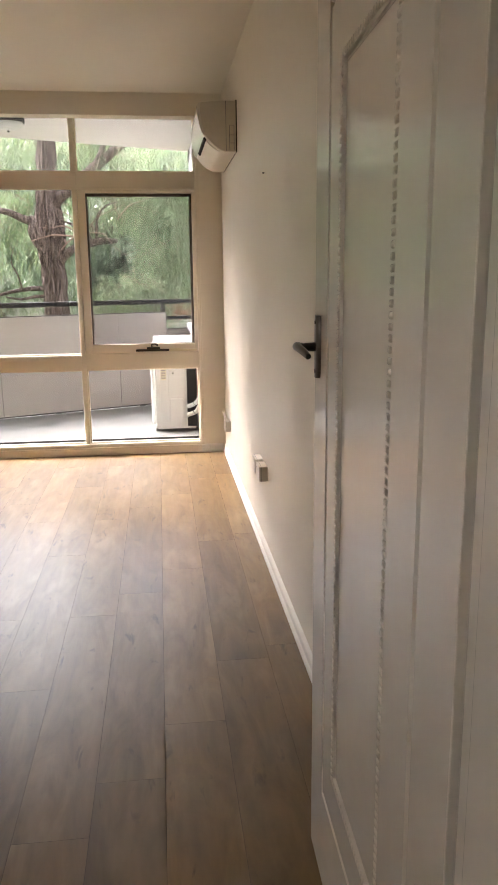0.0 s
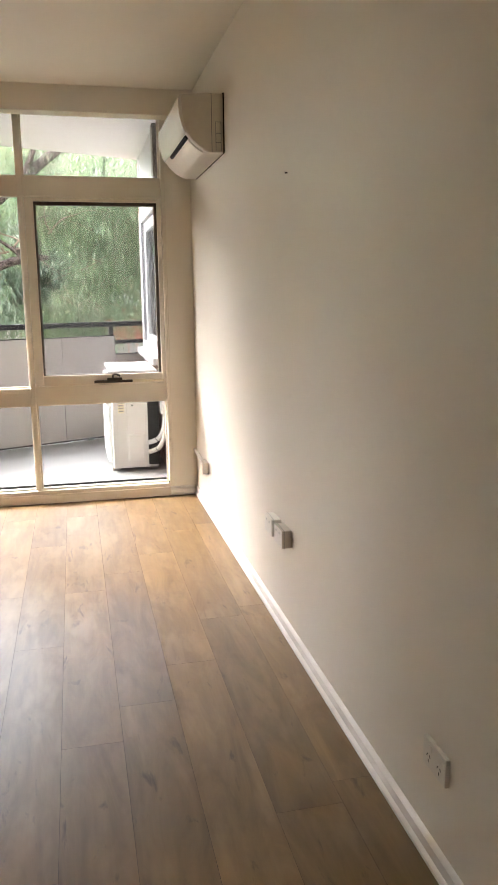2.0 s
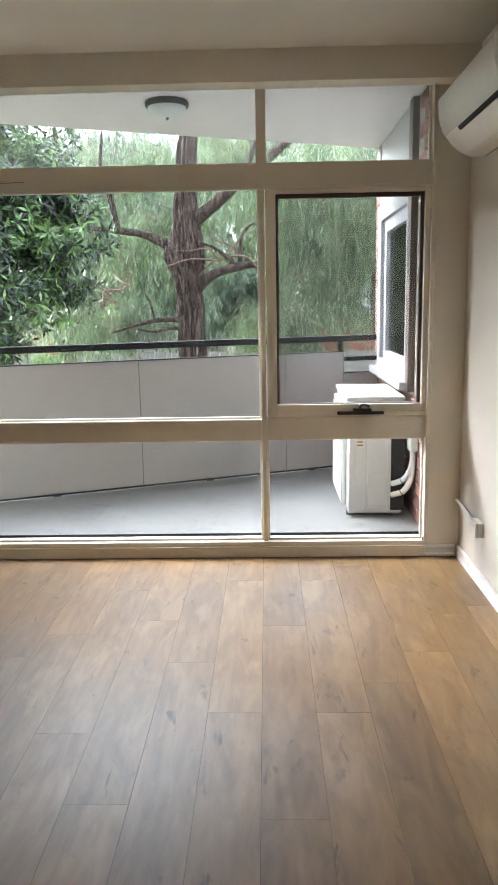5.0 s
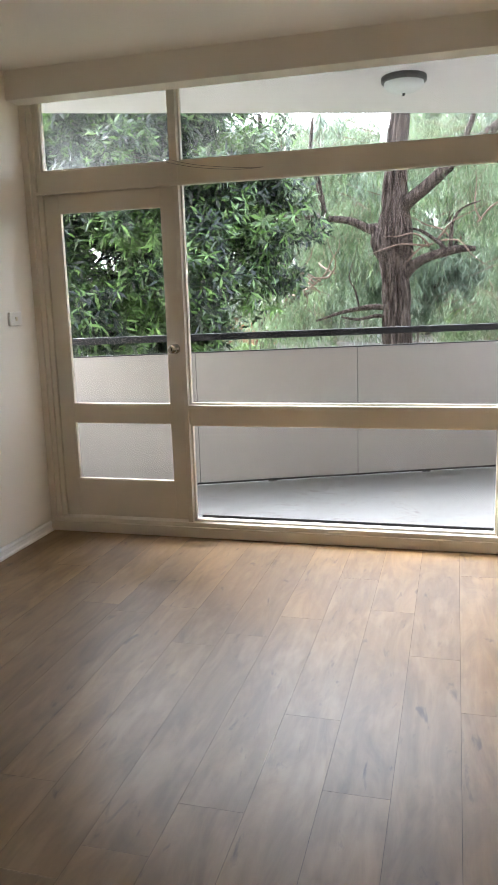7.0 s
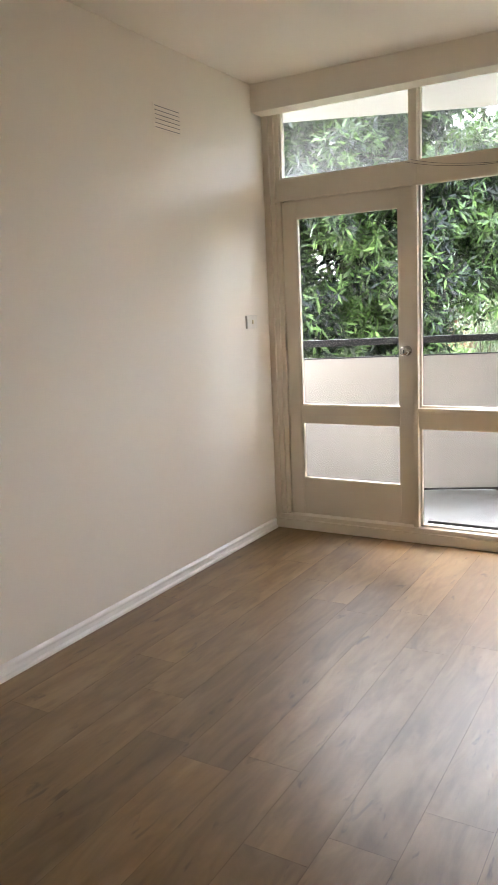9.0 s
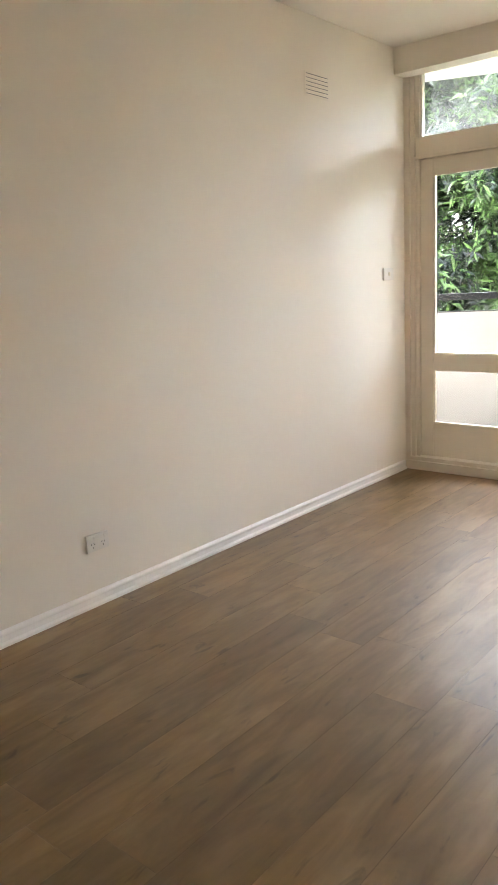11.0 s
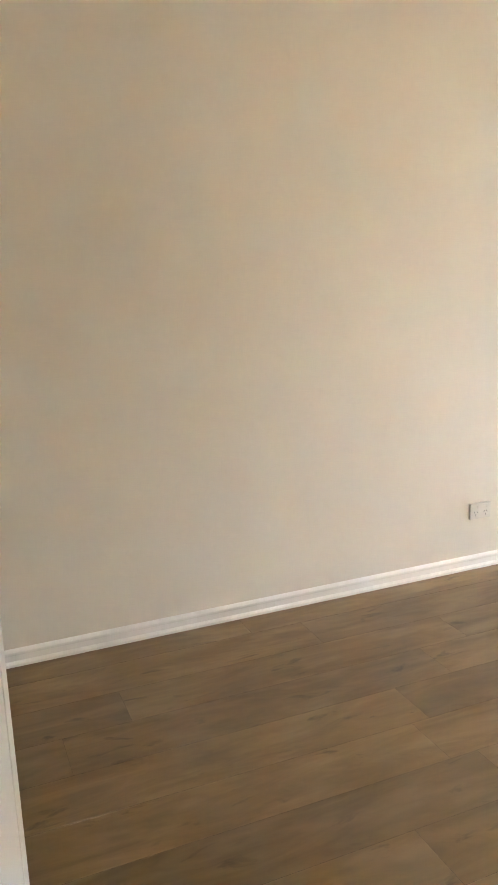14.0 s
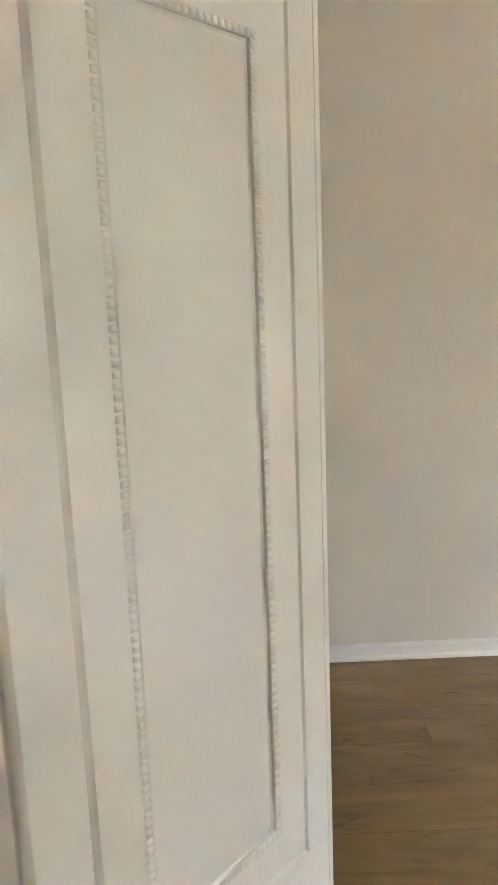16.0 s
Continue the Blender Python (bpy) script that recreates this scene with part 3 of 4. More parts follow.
part("winder_handle", tube([(-0.56, -0.02, 0.842), (-0.562, -0.04, 0.866), (-0.54, -0.055, 0.872), (-0.515, -0.058, 0.862)], [0.006, 0.006, 0.006, 0.008], 10, 0.01), BRONZE, winder)
part("winder_arm", boxes([(-0.43, -0.215, -0.016, 0.002, 0.812, 0.824), (-0.43, -0.34, -0.022, -0.010, 0.822, 0.832)], 0.003), YELLOWED, winder, "paint-splashed winder arm")

# balcony door
door3 = tagged(empty("door_3"), "closed cream timber balcony door with two glass panes", "door", kind="structure")
part("leaf", boxes([(-3.655, -3.566, 0.032, 0.076, 0.094, 2.003), (-2.932, -2.853, 0.032, 0.076, 0.094, 2.003), (-3.566, -2.932, 0.033, 0.075, 1.908, 2.003), (-3.566, -2.932, 0.033, 0.075, 0.682, 0.786), (-3.566, -2.932, 0.033, 0.075, 0.095, 0.322)], 0.003), TRIM, door3)
part("door_stop", boxes([(-3.66, -2.846, 0.078, 0.1, 1.985, 2.022), (-3.662, -3.640, 0.078, 0.1, 0.088, 1.985), (-2.866, -2.846, 0.078, 0.1, 0.088, 1.985)], 0.002), TRIM, win)
pane(-3.566, -2.932, 0.786, 1.908, door3, 0.010)
pane(-3.566, -2.932, 0.322, 0.682, door3, 0.010)
to_room = Matrix.Translation((-2.889, 0.032, 1.114)) @ Matrix.Rotation(radians(90), 4, "X")
knob = smooth(part("door_knob", lathe([(0.0, 0.062), (0.016, 0.061), (0.024, 0.056), (0.027, 0.046), (0.024, 0.036), (0.013, 0.028), (0.011, 0.014), (0.017, 0.010), (0.027, 0.007), (0.029, 0.0), (0.0, 0.0)], 32, to_room), CHROME, door3, "round chrome door knob"), 50)
part("key_slot", box(-2.8905, -2.8875, -0.0315, -0.0295, 1.105, 1.123, 0), DARK, knob)

# thin curtain wire sagging across the transom
for k, dz in enumerate((0.0, 0.022)):
    wire = part("curtain_wire", tube([(-3.42, -0.018, 2.375 + dz), (-3.16, -0.02, 2.205 + dz), (-2.9, -0.018, 2.135 + dz * 0.8), (-2.70, -0.016, 2.088 + dz * 0.6), (-2.46, -0.014, 2.062 + dz * 0.4), (-2.33, -0.006, 2.066)], [0.0011] * 6, 6, 0.05), STEEL)
    tagged(wire, "thin slack dark wire hanging across the transom", "wire", "loose wires")


# ---- fittings in the room ----
def air_conditioner():
    """Wall split unit on the right wall; profile as (out from the wall, height)."""
    y0, y1 = -1.165, -0.26
    root = tagged(empty("air_conditioner", (0, y0, 2.1)), "white split air conditioner high on the wall", "air conditioner")
    prof = [(0.0, 0.0), (0.070, 0.0), (0.100, 0.010), (0.135, 0.030), (0.170, 0.062), (0.195, 0.100), (0.210, 0.145), (0.217, 0.190), (0.222, 0.262), (0.212, 0.276), (0.10, 0.287), (0.0, 0.287)]
    def run(pr, a, b):
        return extrude_profile(pr, (0, a - y0, 0), (0, b - y0, 0), (-1, 0, 0))
    smooth(part("casing", run(prof, y0 + 0.012, y1), PLASTIC, root), 35)
    cap = [(max(0.0, o - 0.004), 0.003 + u * 0.978) for o, u in prof]
    smooth(part("end_cap", run(cap, y0, y0 + 0.0125), PLASTIC_SIDE, root, "cream end cap"), 35)
    part("end_groove", boxes([(-0.066, -0.063, -0.0015, 0.004, 0.004, 0.284)], 0), LABEL, root)
    front = [(0.197, 0.090), (0.209, 0.112), (0.222, 0.150), (0.231, 0.195), (0.234, 0.258), (0.224, 0.272), (0.2, 0.276), (0.19, 0.13)]
    smooth(part("front_panel", run(front, y0 + 0.004, y1 - 0.004), GLOSSY, root, "glossy white front panel"), 35)
    slot = [(0.178, 0.074), (0.188, 0.072), (0.198, 0.086), (0.190, 0.090)]
    part("air_slot", run(slot, y0 + 0.05, y1 - 0.25), DARK, root)
    lou = [(0.104, 0.007), (0.139, 0.026), (0.162, 0.045), (0.182, 0.069), (0.176, 0.071), (0.156, 0.052), (0.130, 0.036), (0.102, 0.014)]
    smooth(part("louvre", run(lou, y0 + 0.045, y1 - 0.045), PLASTIC, root, "curved air louvre"), 35)
    for k in range(3):
        part("knockout", boxes([(-0.044, -0.016, -0.002, 0.002, 0.012 + k * 0.045, 0.046 + k * 0.045)], 0.0015), PLASTIC_SIDE, root)
    part("pipe_recess", boxes([(-0.045, -0.0425, -0.0025, 0.001, 0.01, 0.15), (-0.018, -0.0155, -0.0025, 0.001, 0.01, 0.15), (-0.045, -0.0155, -0.0025, 0.001, 0.0485, 0.0505), (-0.045, -0.0155, -0.0025, 0.001, 0.0935, 0.0955), (-0.045, -0.0155, -0.0025, 0.001, 0.148, 0.150)], 0), LABEL, root)
    part("wall_plate", box(-0.006, 0, -0.006, y1 - y0 + 0.004, 0.0, 0.288, 0), DARK, root)
    return root


air_conditioner()


def outlet(at, turn, depth, label, name="power_outlet", group="", block=False):
    """Double switched socket plate: local x across, -y out of the wall."""
    w, h = 0.116, 0.073
    root = tagged(empty(name, at, turn), label, "power outlet", group)
    plate = part("plate", box(-w / 2, w / 2, -depth, 0, -h / 2, h / 2, 0.003), PLASTIC, root)
    if not block:
        for sx in (-0.027, 0.027):
            part("rocker", box(sx - 0.007 + 0.012, sx + 0.007 + 0.012, -depth - 0.004, -depth, 0.012, 0.028, 0.0015), PLASTIC, root)
            slots = bmesh.new()
            for dx, dz, a in ((-0.007, -0.004, 0.5), (0.007, -0.004, -0.5), (0, -0.018, 0)):
                b2 = box(-0.0012, 0.0012, -depth - 0.0006, -depth + 0.002, -0.004, 0.004, 0)
                bmesh.ops.transform(b2, matrix=Matrix.Translation((sx + dx, 0, dz)) @ Matrix.Rotation(a, 4, "Y"), verts=b2.verts)
                tmp = bpy.data.meshes.new("slot_tmp")
                b2.to_mesh(tmp)
                b2.free()
                slots.from_mesh(tmp)
                bpy.data.meshes.remove(tmp)
            part("socket_slots", slots, DARK, root)
    else:
        for sx in (-0.025, 0.022):
            part("screw", cyl((sx, -depth - 0.001, 0.018), (sx, -depth + 0.002, 0.018), 0.0042, None, 12), LABEL, root)
        part("cover_seam", box(-w / 2 - 0.0004, w / 2 + 0.0004, -depth + 0.010, -depth + 0.0115, -h / 2 - 0.0004, h / 2 + 0.0004, 0), LABEL, root)
    return root


outlet((0, -3.678, 0.286), -90, 0.013, "white double power outlet low on the wall near the door", group="power outlets")
outlet((0, -2.190, 0.430), -90, 0.042, "raised white outlet block on the wall, further one of two", "outlet_block", "outlet blocks", True)
outlet((0, -2.350, 0.430), -90, 0.042, "raised white outlet block on the wall, nearer one of two", "outlet_block", "outlet blocks", True)
corner = outlet((0, -0.425, 0.288), -90, 0.042, "raised white outlet block near the window corner", "outlet_block", "outlet blocks", True)
part("conduit", tube([(-0.06, -0.018, 0.012), (-0.20, -0.018, 0.020), (-0.32, -0.018, 0.030), (-0.41, -0.018, 0.034)], [0.010] * 4, 10, 0.03), PLASTIC, corner, "short white conduit")
outlet((LEFT, -2.682, 0.275), 90, 0.013, "white double power outlet low on the plain wall", group="power outlets")

switch = tagged(empty("light_switch", (LEFT, -0.237, 1.312), 90), "yellowed single light switch beside the balcony door", "light switch")
part("plate", box(-0.058, 0.058, -0.014, 0, -0.038, 0.038, 0.003), PLASTIC, switch)
part("rocker", box(-0.006, 0.010, -0.019, -0.013, -0.011, 0.011, 0.002), YELLOWED, switch)

vent = tagged(empty("wall_vent", (LEFT, -0.958, 2.311), 90), "plaster wall vent with six slots, painted over", "vent")
part("plate", box(-0.112, 0.112, -0.0025, 0, -0.060, 0.060, 0.001), WALL, vent)
for k in range(6):
    z = -0.049 + k * 0.0196
    part("slot", box(-0.101, 0.101, -0.0029, -0.002, z - 0.0017, z + 0.0017, 0), LABEL, vent)
    part("slat", box(-0.101, 0.101, -0.0050, -0.002, z + 0.0017, z + 0.0045, 0.0008), WALL, vent)

nail = tagged(part("nail", cyl((0.0, -2.345, 1.829), (-0.009, -2.345, 1.829), 0.0028, 0.0034, 10), BRONZE), "small dark nail in the bare wall", "nail")
stopper = tagged(part("cable_clip", boxes([(-0.205, -0.188, -0.014, -0.001, 0.090, 0.108)], 0.003), DARK), "small dark cable clip on the sill corner", "clip")

# ---- balcony ----
FLOOR_Z = 0.04
A0, RUN = Vector((-3.148, 1.053, 0)), Vector((0.92344, 0.38374, 0))
OUT = Vector((-0.38374, 0.92344, 0))
BALCONY_TURN = math.degrees(math.atan2(RUN.y, RUN.x))


def along(s, off=0.0, z=0.0):
    return A0 + RUN * s + OUT * off + Vector((0, 0, z))


def prism(outline, z0, z1):
    bm = bmesh.new()
    lo = [bm.verts.new((x, y, z0)) for x, y in outline]
    hi = [bm.verts.new((x, y, z1)) for x, y in outline]
    n = len(outline)
    for i in range(n):
        bm.faces.new((lo[i], lo[(i + 1) % n], hi[(i + 1) % n], hi[i]))
    bm.faces.new(lo[::-1])
    bm.faces.new(hi)
    bmesh.ops.recalc_face_normals(bm, faces=bm.faces)
    return bm


e0, e1 = along(-1.40, 0.03), along(3.9, 0.03)
slab_outline = [(e0.x, 0.121), (e1.x, 0.121), (e1.x, e1.y), (e0.x, e0.y)]
setting("balcony_floor", prism(slab_outline, -0.16, FLOOR_Z), SCREED, "pale speckled screed floor of the balcony", "balcony floor")
part("floor_joint", boxes([(-2.20, -2.194, 0.13, 1.55, FLOOR_Z - 0.003, FLOOR_Z + 0.0012)], 0), PANEL_EDGE, bpy.data.objects["balcony_floor"])
part("sealant", boxes([(-2.80, -0.17, 0.121, 0.130, FLOOR_Z, 0.101)], 0.003), DARK, bpy.data.objects["balcony_floor"], "dark sealant line")
setting("soffit", prism(slab_outline, 2.635, 2.85), SOFFIT, "white painted underside of the balcony above", "soffit")

rail = tagged(empty("balustrade", tuple(along(0, 0, 0)), BALCONY_TURN), "grey sheet balustrade with a black steel top rail", "balustrade")
EDGES = [-2.365, -1.17, 0.02, 1.215, 2.415, 2.945]
for a, b in zip(EDGES, EDGES[1:]):
    pn = part("panel", box(a + 0.003, b - 0.003, 0.0, 0.012, 0.060, 1.012, 0.0015), PANEL, rail)
    part("cap", box(a + 0.002, b - 0.002, -0.006, 0.020, 1.012, 1.021, 0.002), BLACK, pn)
    part("seam", box(b - 0.003, b + 0.003, 0.004, 0.010, 0.060, 1.012, 0), PANEL_EDGE, rail)
part("panel", box(2.95, 3.75, 0.0, 0.012, 0.060, 0.835, 0.0015), PANEL, rail, "lower grey sheet")
part("cap", box(2.95, 3.75, -0.006, 0.020, 0.835, 0.845, 0.002), BLACK, rail)
# dark strip stands in for the shaded gap below the sheets
part("base_gap_shade", box(-2.36, 3.7, 0.0, 0.014, 0.045, 0.058, 0), DARK, rail)
part("top_rail", box(-2.36, 3.36, -0.012, 0.040, 1.100, 1.148, 0.004), BLACK, rail)
part("short_rail", box(2.95, 3.36, -0.006, 0.030, 0.935, 0.972, 0.003), BLACK, rail)
for s in (-2.10, -0.84, 0.42, 1.68):
    part("bracket", box(s - 0.005, s + 0.005, 0.012, 0.022, 0.90, 1.100, 0.001), STEEL, rail)
part("post", box(2.90, 2.94, 0.013, 0.035, 0.30, 1.10, 0.003), BLACK, rail)
part("post", box(3.325, 3.36, -0.004, 0.03, 0.60, 1.30, 0.003), BLACK, rail)
for s in (-1.8, -0.65, 0.56, 1.75, 2.65):
    part("foot", box(s - 0.03, s + 0.03, -0.018, 0.012, 0.040, 0.062, 0.003), DARK, rail)

lamp = tagged(empty("balcony_light", (-1.655, 0.752, 2.635)), "round frosted ceiling light with a black ring, off", "ceiling light")
smooth(part("ring", lathe([(0.0, 0.0), (0.128, 0.0), (0.132, -0.006), (0.132, -0.030), (0.126, -0.036), (0.116, -0.034), (0.0, -0.034)], 40), BLACK, lamp, "black metal ring"), 40)
smooth(part("shade", lathe([(0.116, -0.034), (0.114, -0.050), (0.100, -0.068), (0.070, -0.083), (0.032, -0.090), (0.0, -0.092)], 40), OPAL, lamp, "frosted glass bowl"), 60)
smooth(part("finial", lathe([(0.0, -0.108), (0.007, -0.106), (0.010, -0.099), (0.008, -0.092), (0.0, -0.090)], 16), BLACK, lamp), 60)


def outdoor_unit():
    """Condenser: stands on feet, its fan side looks along the balcony."""
    x0, x1, y0, y1, z0, z1 = -0.552, -0.205, 0.640, 1.390, 0.066, 0.800
    root = tagged(empty("outdoor_unit", ((x0 + x1) / 2, (y0 + y1) / 2, FLOOR_Z)), "white enamelled outdoor air conditioner unit on the balcony", "outdoor unit")
    root_m = root.matrix_basis.inverted()

    def put(name, bm, mat, parent=root, label=""):
        bmesh.ops.transform(bm, matrix=root_m, verts=bm.verts)
        return part(name, bm, mat, parent, label)
    put("casing", boxes([(x0, x1, y0, y1, z0, z1)], 0.010), ENAMEL)
    put("lid", box(x0 - 0.012, x1 + 0.008, y0 - 0.012, y1 + 0.010, z1, z1 + 0.028, 0.008), ENAMEL)
    put("side_cover", boxes([(x0 + 0.112, x0 + 0.250, y0 - 0.009, y0 + 0.002, z0 + 0.03, z1 - 0.02)], 0.004), ENAMEL, root, "screwed side cover")
    put("cover_bulge", boxes([(x0 + 0.120, x0 + 0.242, y0 - 0.022, y0 - 0.006, z0 + 0.05, z0 + 0.27)], 0.010), ENAMEL)
    put("corner_strip", boxes([(x0 + 0.006, x0 + 0.040, y0 - 0.004, y0 + 0.004, z0 + 0.01, z1 - 0.01)], 0.002), ENAMEL)
    rows = []
    for k in range(6):
        rows.append((x0 + 0.052, x0 + 0.092, y0 - 0.0022, y0 - 0.0005, 0.51 + k * 0.022, 0.522 + k * 0.022))
    put("rating_label", boxes([(x0 + 0.048, x0 + 0.096, y0 - 0.001, y0 + 0.001, 0.50, 0.645)], 0), YELLOWED)
    put("label_print", boxes(rows, 0), LABEL)
    put("screw", cyl((x0 + 0.155, y0 - 0.008, 0.56), (x0 + 0.155, y0 - 0.013, 0.56), 0.007, None, 12), DARK)
    # fan guard on the side that faces along the balcony
    put("fan_surround", boxes([(x0 - 0.030, x0, y0 + 0.10, y1 - 0.03, z0 + 0.03, z1 - 0.03)], 0.012), ENAMEL)
    put("guard_void", box(x0 - 0.032, x0 - 0.029, y0 + 0.115, y1 - 0.05, z0 + 0.05, z1 - 0.05, 0), LABEL)
    for k in range(38):
        z = z0 + 0.055 + k * 0.0162
        put("louvre", box(x0 - 0.040, x0 - 0.031, y0 + 0.115, y1 - 0.05, z, z + 0.008, 0), ENAMEL)
    for fy in (y0 + 0.06, y1 - 0.12):
        for fx in (x0 - 0.005, x1 - 0.06):
            put("foot", box(fx, fx + 0.06, fy, fy + 0.045, FLOOR_Z, z0 + 0.002, 0.004), LABEL)
    put("valve_box", boxes([(x1 - 0.075, x1 + 0.012, y0 - 0.004, y0 + 0.10, z0 + 0.02, z1 - 0.06)], 0.005), DARK)
    for k, dz in enumerate((0.0, -0.075)):
        pipe = put("pipe", tube([(x1 - 0.07, y0 - 0.012, 0.265 + dz), (x1 - 0.02, y0 - 0.035, 0.285 + dz), (x1 + 0.015, y0 - 0.06, 0.32 + dz), (x1 + 0.045, y0 - 0.075, 0.40 + dz * 0.8), (x1 + 0.052, y0 - 0.075, 0.52), (x1 + 0.05, y0 - 0.07, 0.66), (x1 + 0.05, y0 - 0.06, 0.78)], [0.019, 0.019, 0.019, 0.019, 0.018, 0.018, 0.018], 12, 0.02), ENAMEL if k == 0 else PLASTIC_SIDE, root, "white insulated pipe")
        put("cable_tie", cyl((x1 - 0.012, y0 - 0.040, 0.290 + dz), (x1 - 0.008, y0 - 0.042, 0.293 + dz), 0.0205, None, 12), DARK, pipe)
    put("isolator", boxes([(x1 + 0.015, x1 + 0.068, y0 - 0.155, y0 - 0.05, 0.50, 0.70)], 0.012), ENAMEL, root, "white isolator box")
    return root


outdoor_unit()

# ---- side wing with its window ----
WX, WY1 = -0.135, 2.455
wing = setting("wall_wing", boxes([(WX + 0.012, 0.4, 0.125, WY1, -1.5, 0.84), (WX + 0.012, 0.4, 0.125, 0.86, 0.84, 2.63), (WX + 0.012, 0.4, 2.20, WY1, 0.84, 2.63), (0.10, 0.4, 0.86, 2.20, 0.84, 2.63)], 0), MORTAR, "brown brick side wing of the building with a white window", "wall")
w2 = tagged(empty("window_2"), "white painted timber window in the brick side wing", "window", kind="structure")
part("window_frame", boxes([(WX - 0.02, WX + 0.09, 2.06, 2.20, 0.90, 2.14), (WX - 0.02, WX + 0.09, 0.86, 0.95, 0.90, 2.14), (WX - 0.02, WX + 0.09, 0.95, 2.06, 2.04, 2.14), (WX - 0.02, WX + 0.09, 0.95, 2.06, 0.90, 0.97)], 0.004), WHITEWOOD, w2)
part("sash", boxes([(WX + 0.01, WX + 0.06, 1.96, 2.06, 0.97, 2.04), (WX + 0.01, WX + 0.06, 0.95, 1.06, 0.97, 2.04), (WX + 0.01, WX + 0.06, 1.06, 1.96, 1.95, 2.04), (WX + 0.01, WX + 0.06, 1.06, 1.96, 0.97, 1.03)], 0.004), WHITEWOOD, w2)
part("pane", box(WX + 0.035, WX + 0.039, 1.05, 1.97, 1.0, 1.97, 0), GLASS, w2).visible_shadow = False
# pale panel behind the glass imitates the sky's reflection
part("sky_panel", box(WX + 0.085, WX + 0.095, 0.95, 2.06, 0.97, 2.04, 0), SKY_STAND_IN, w2, "pale panel standing in for reflected sky")
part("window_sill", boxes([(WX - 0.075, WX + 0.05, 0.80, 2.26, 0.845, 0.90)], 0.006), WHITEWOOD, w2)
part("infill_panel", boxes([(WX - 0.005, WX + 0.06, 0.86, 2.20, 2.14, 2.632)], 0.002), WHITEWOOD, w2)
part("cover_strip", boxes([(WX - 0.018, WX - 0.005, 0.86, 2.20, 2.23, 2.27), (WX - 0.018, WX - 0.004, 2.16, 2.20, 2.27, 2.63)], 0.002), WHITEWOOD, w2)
part("post", box(WX - 0.03, WX + 0.05, 0.745, 0.858, 0.842, 2.634, 0.004), SCREEN_FRAME, w2, "dark brown timber post")
setting("wall_outer", boxes([(LEFT - 4.0, LEFT, 0.0, 0.12, -1.5, 6), (LEFT, 0.4, 0.0, 0.12, 2.66, 6), (0.0, 6, 0.0, 0.12, -1.5, 6)], 0), MORTAR, "plain outer wall of the apartment block", "wall")


# ---- the garden and the street ----
ground = setting("ground", box(-1500, 1500, 0.6, 3000, -1.75, -1.5, 0), GRASS, "rough mown grass below the balcony", "ground")
rng = np.random.default_rng(7)


def unit(v):
    return v / np.maximum(np.linalg.norm(v, axis=-1, keepdims=True), 1e-9)


def blades(base, way, length, width, face):
    """Lance-shaped quads from base along way; face is roughly the way they look."""
    side = unit(np.cross(way, face)) * width[:, None]
    mid = base + way * (length * 0.45)[:, None] + face * (length * 0.05)[:, None]
    tip = base + way * length[:, None]
    return np.stack([base, mid + side, tip, mid - side], axis=1)


def weeping(centres, radii, clusters, per, leaf_len, leaf_w, drop):
    """Arching branchlets hung with narrow leaves, filling flattened balls; returns (leaves, twigs)."""
    k = rng.integers(0, len(centres), clusters)
    p = unit(rng.normal(size=(clusters, 3))) * (rng.random((clusters, 1)) ** 0.4)
    core = np.array(centres)[k] + p * np.array(radii)[k]
    turn = rng.random(clusters) * 2 * math.pi
    arch = np.stack([np.cos(turn), np.sin(turn) * 0.6, np.full(clusters, 0.1)], axis=1)
    sway = rng.normal(0, 0.22, (clusters, 3)) * np.array([1, 1, 0])
    size = 0.55 + 0.9 * rng.random(clusters)
    c = np.repeat(np.arange(clusters), per)
    count = clusters * per
    u0 = rng.random(count)
    top = core[c] + arch[c] * (u0 * 0.55 * size[c])[:, None] + np.stack([rng.normal(0, 0.05, count), rng.normal(0, 0.05, count), -0.5 * u0 * u0 * size[c]], axis=1)
    lean = sway[c] * 1.6 + np.stack([rng.normal(0, 0.38, count), rng.normal(0, 0.38, count), -np.ones(count)], axis=1)
    length = drop * size[c] * (0.35 + 0.75 * rng.random(count))
    n = 13
    leaves = []
    for i in range(n):
        u = (i + rng.random(count)) / n
        pos = top + unit(lean) * (length * u)[:, None]
        spread = unit(np.stack([rng.normal(0, 0.42, count), rng.normal(0, 0.42, count), -1.0 + 0.5 * rng.random(count)], axis=1))
        leaves.append(blades(pos, spread, leaf_len * (0.6 + 0.7 * rng.random(count)), np.full(count, leaf_w) * (0.7 + 0.6 * rng.random(count)), unit(rng.normal(size=(count, 3)))))
    look_out = np.tile(np.array([[0.0, -1.0, 0.0]]), (count, 1))
    twigs = blades(top, unit(lean), length, np.full(count, 0.0018), look_out)
    sprays = blades(core, unit(arch * 0.55 + np.array([0, 0, -0.25])), 0.62 * size, np.full(clusters, 0.006), look_out[:clusters])
    return np.concatenate(leaves), np.concatenate([twigs, sprays])


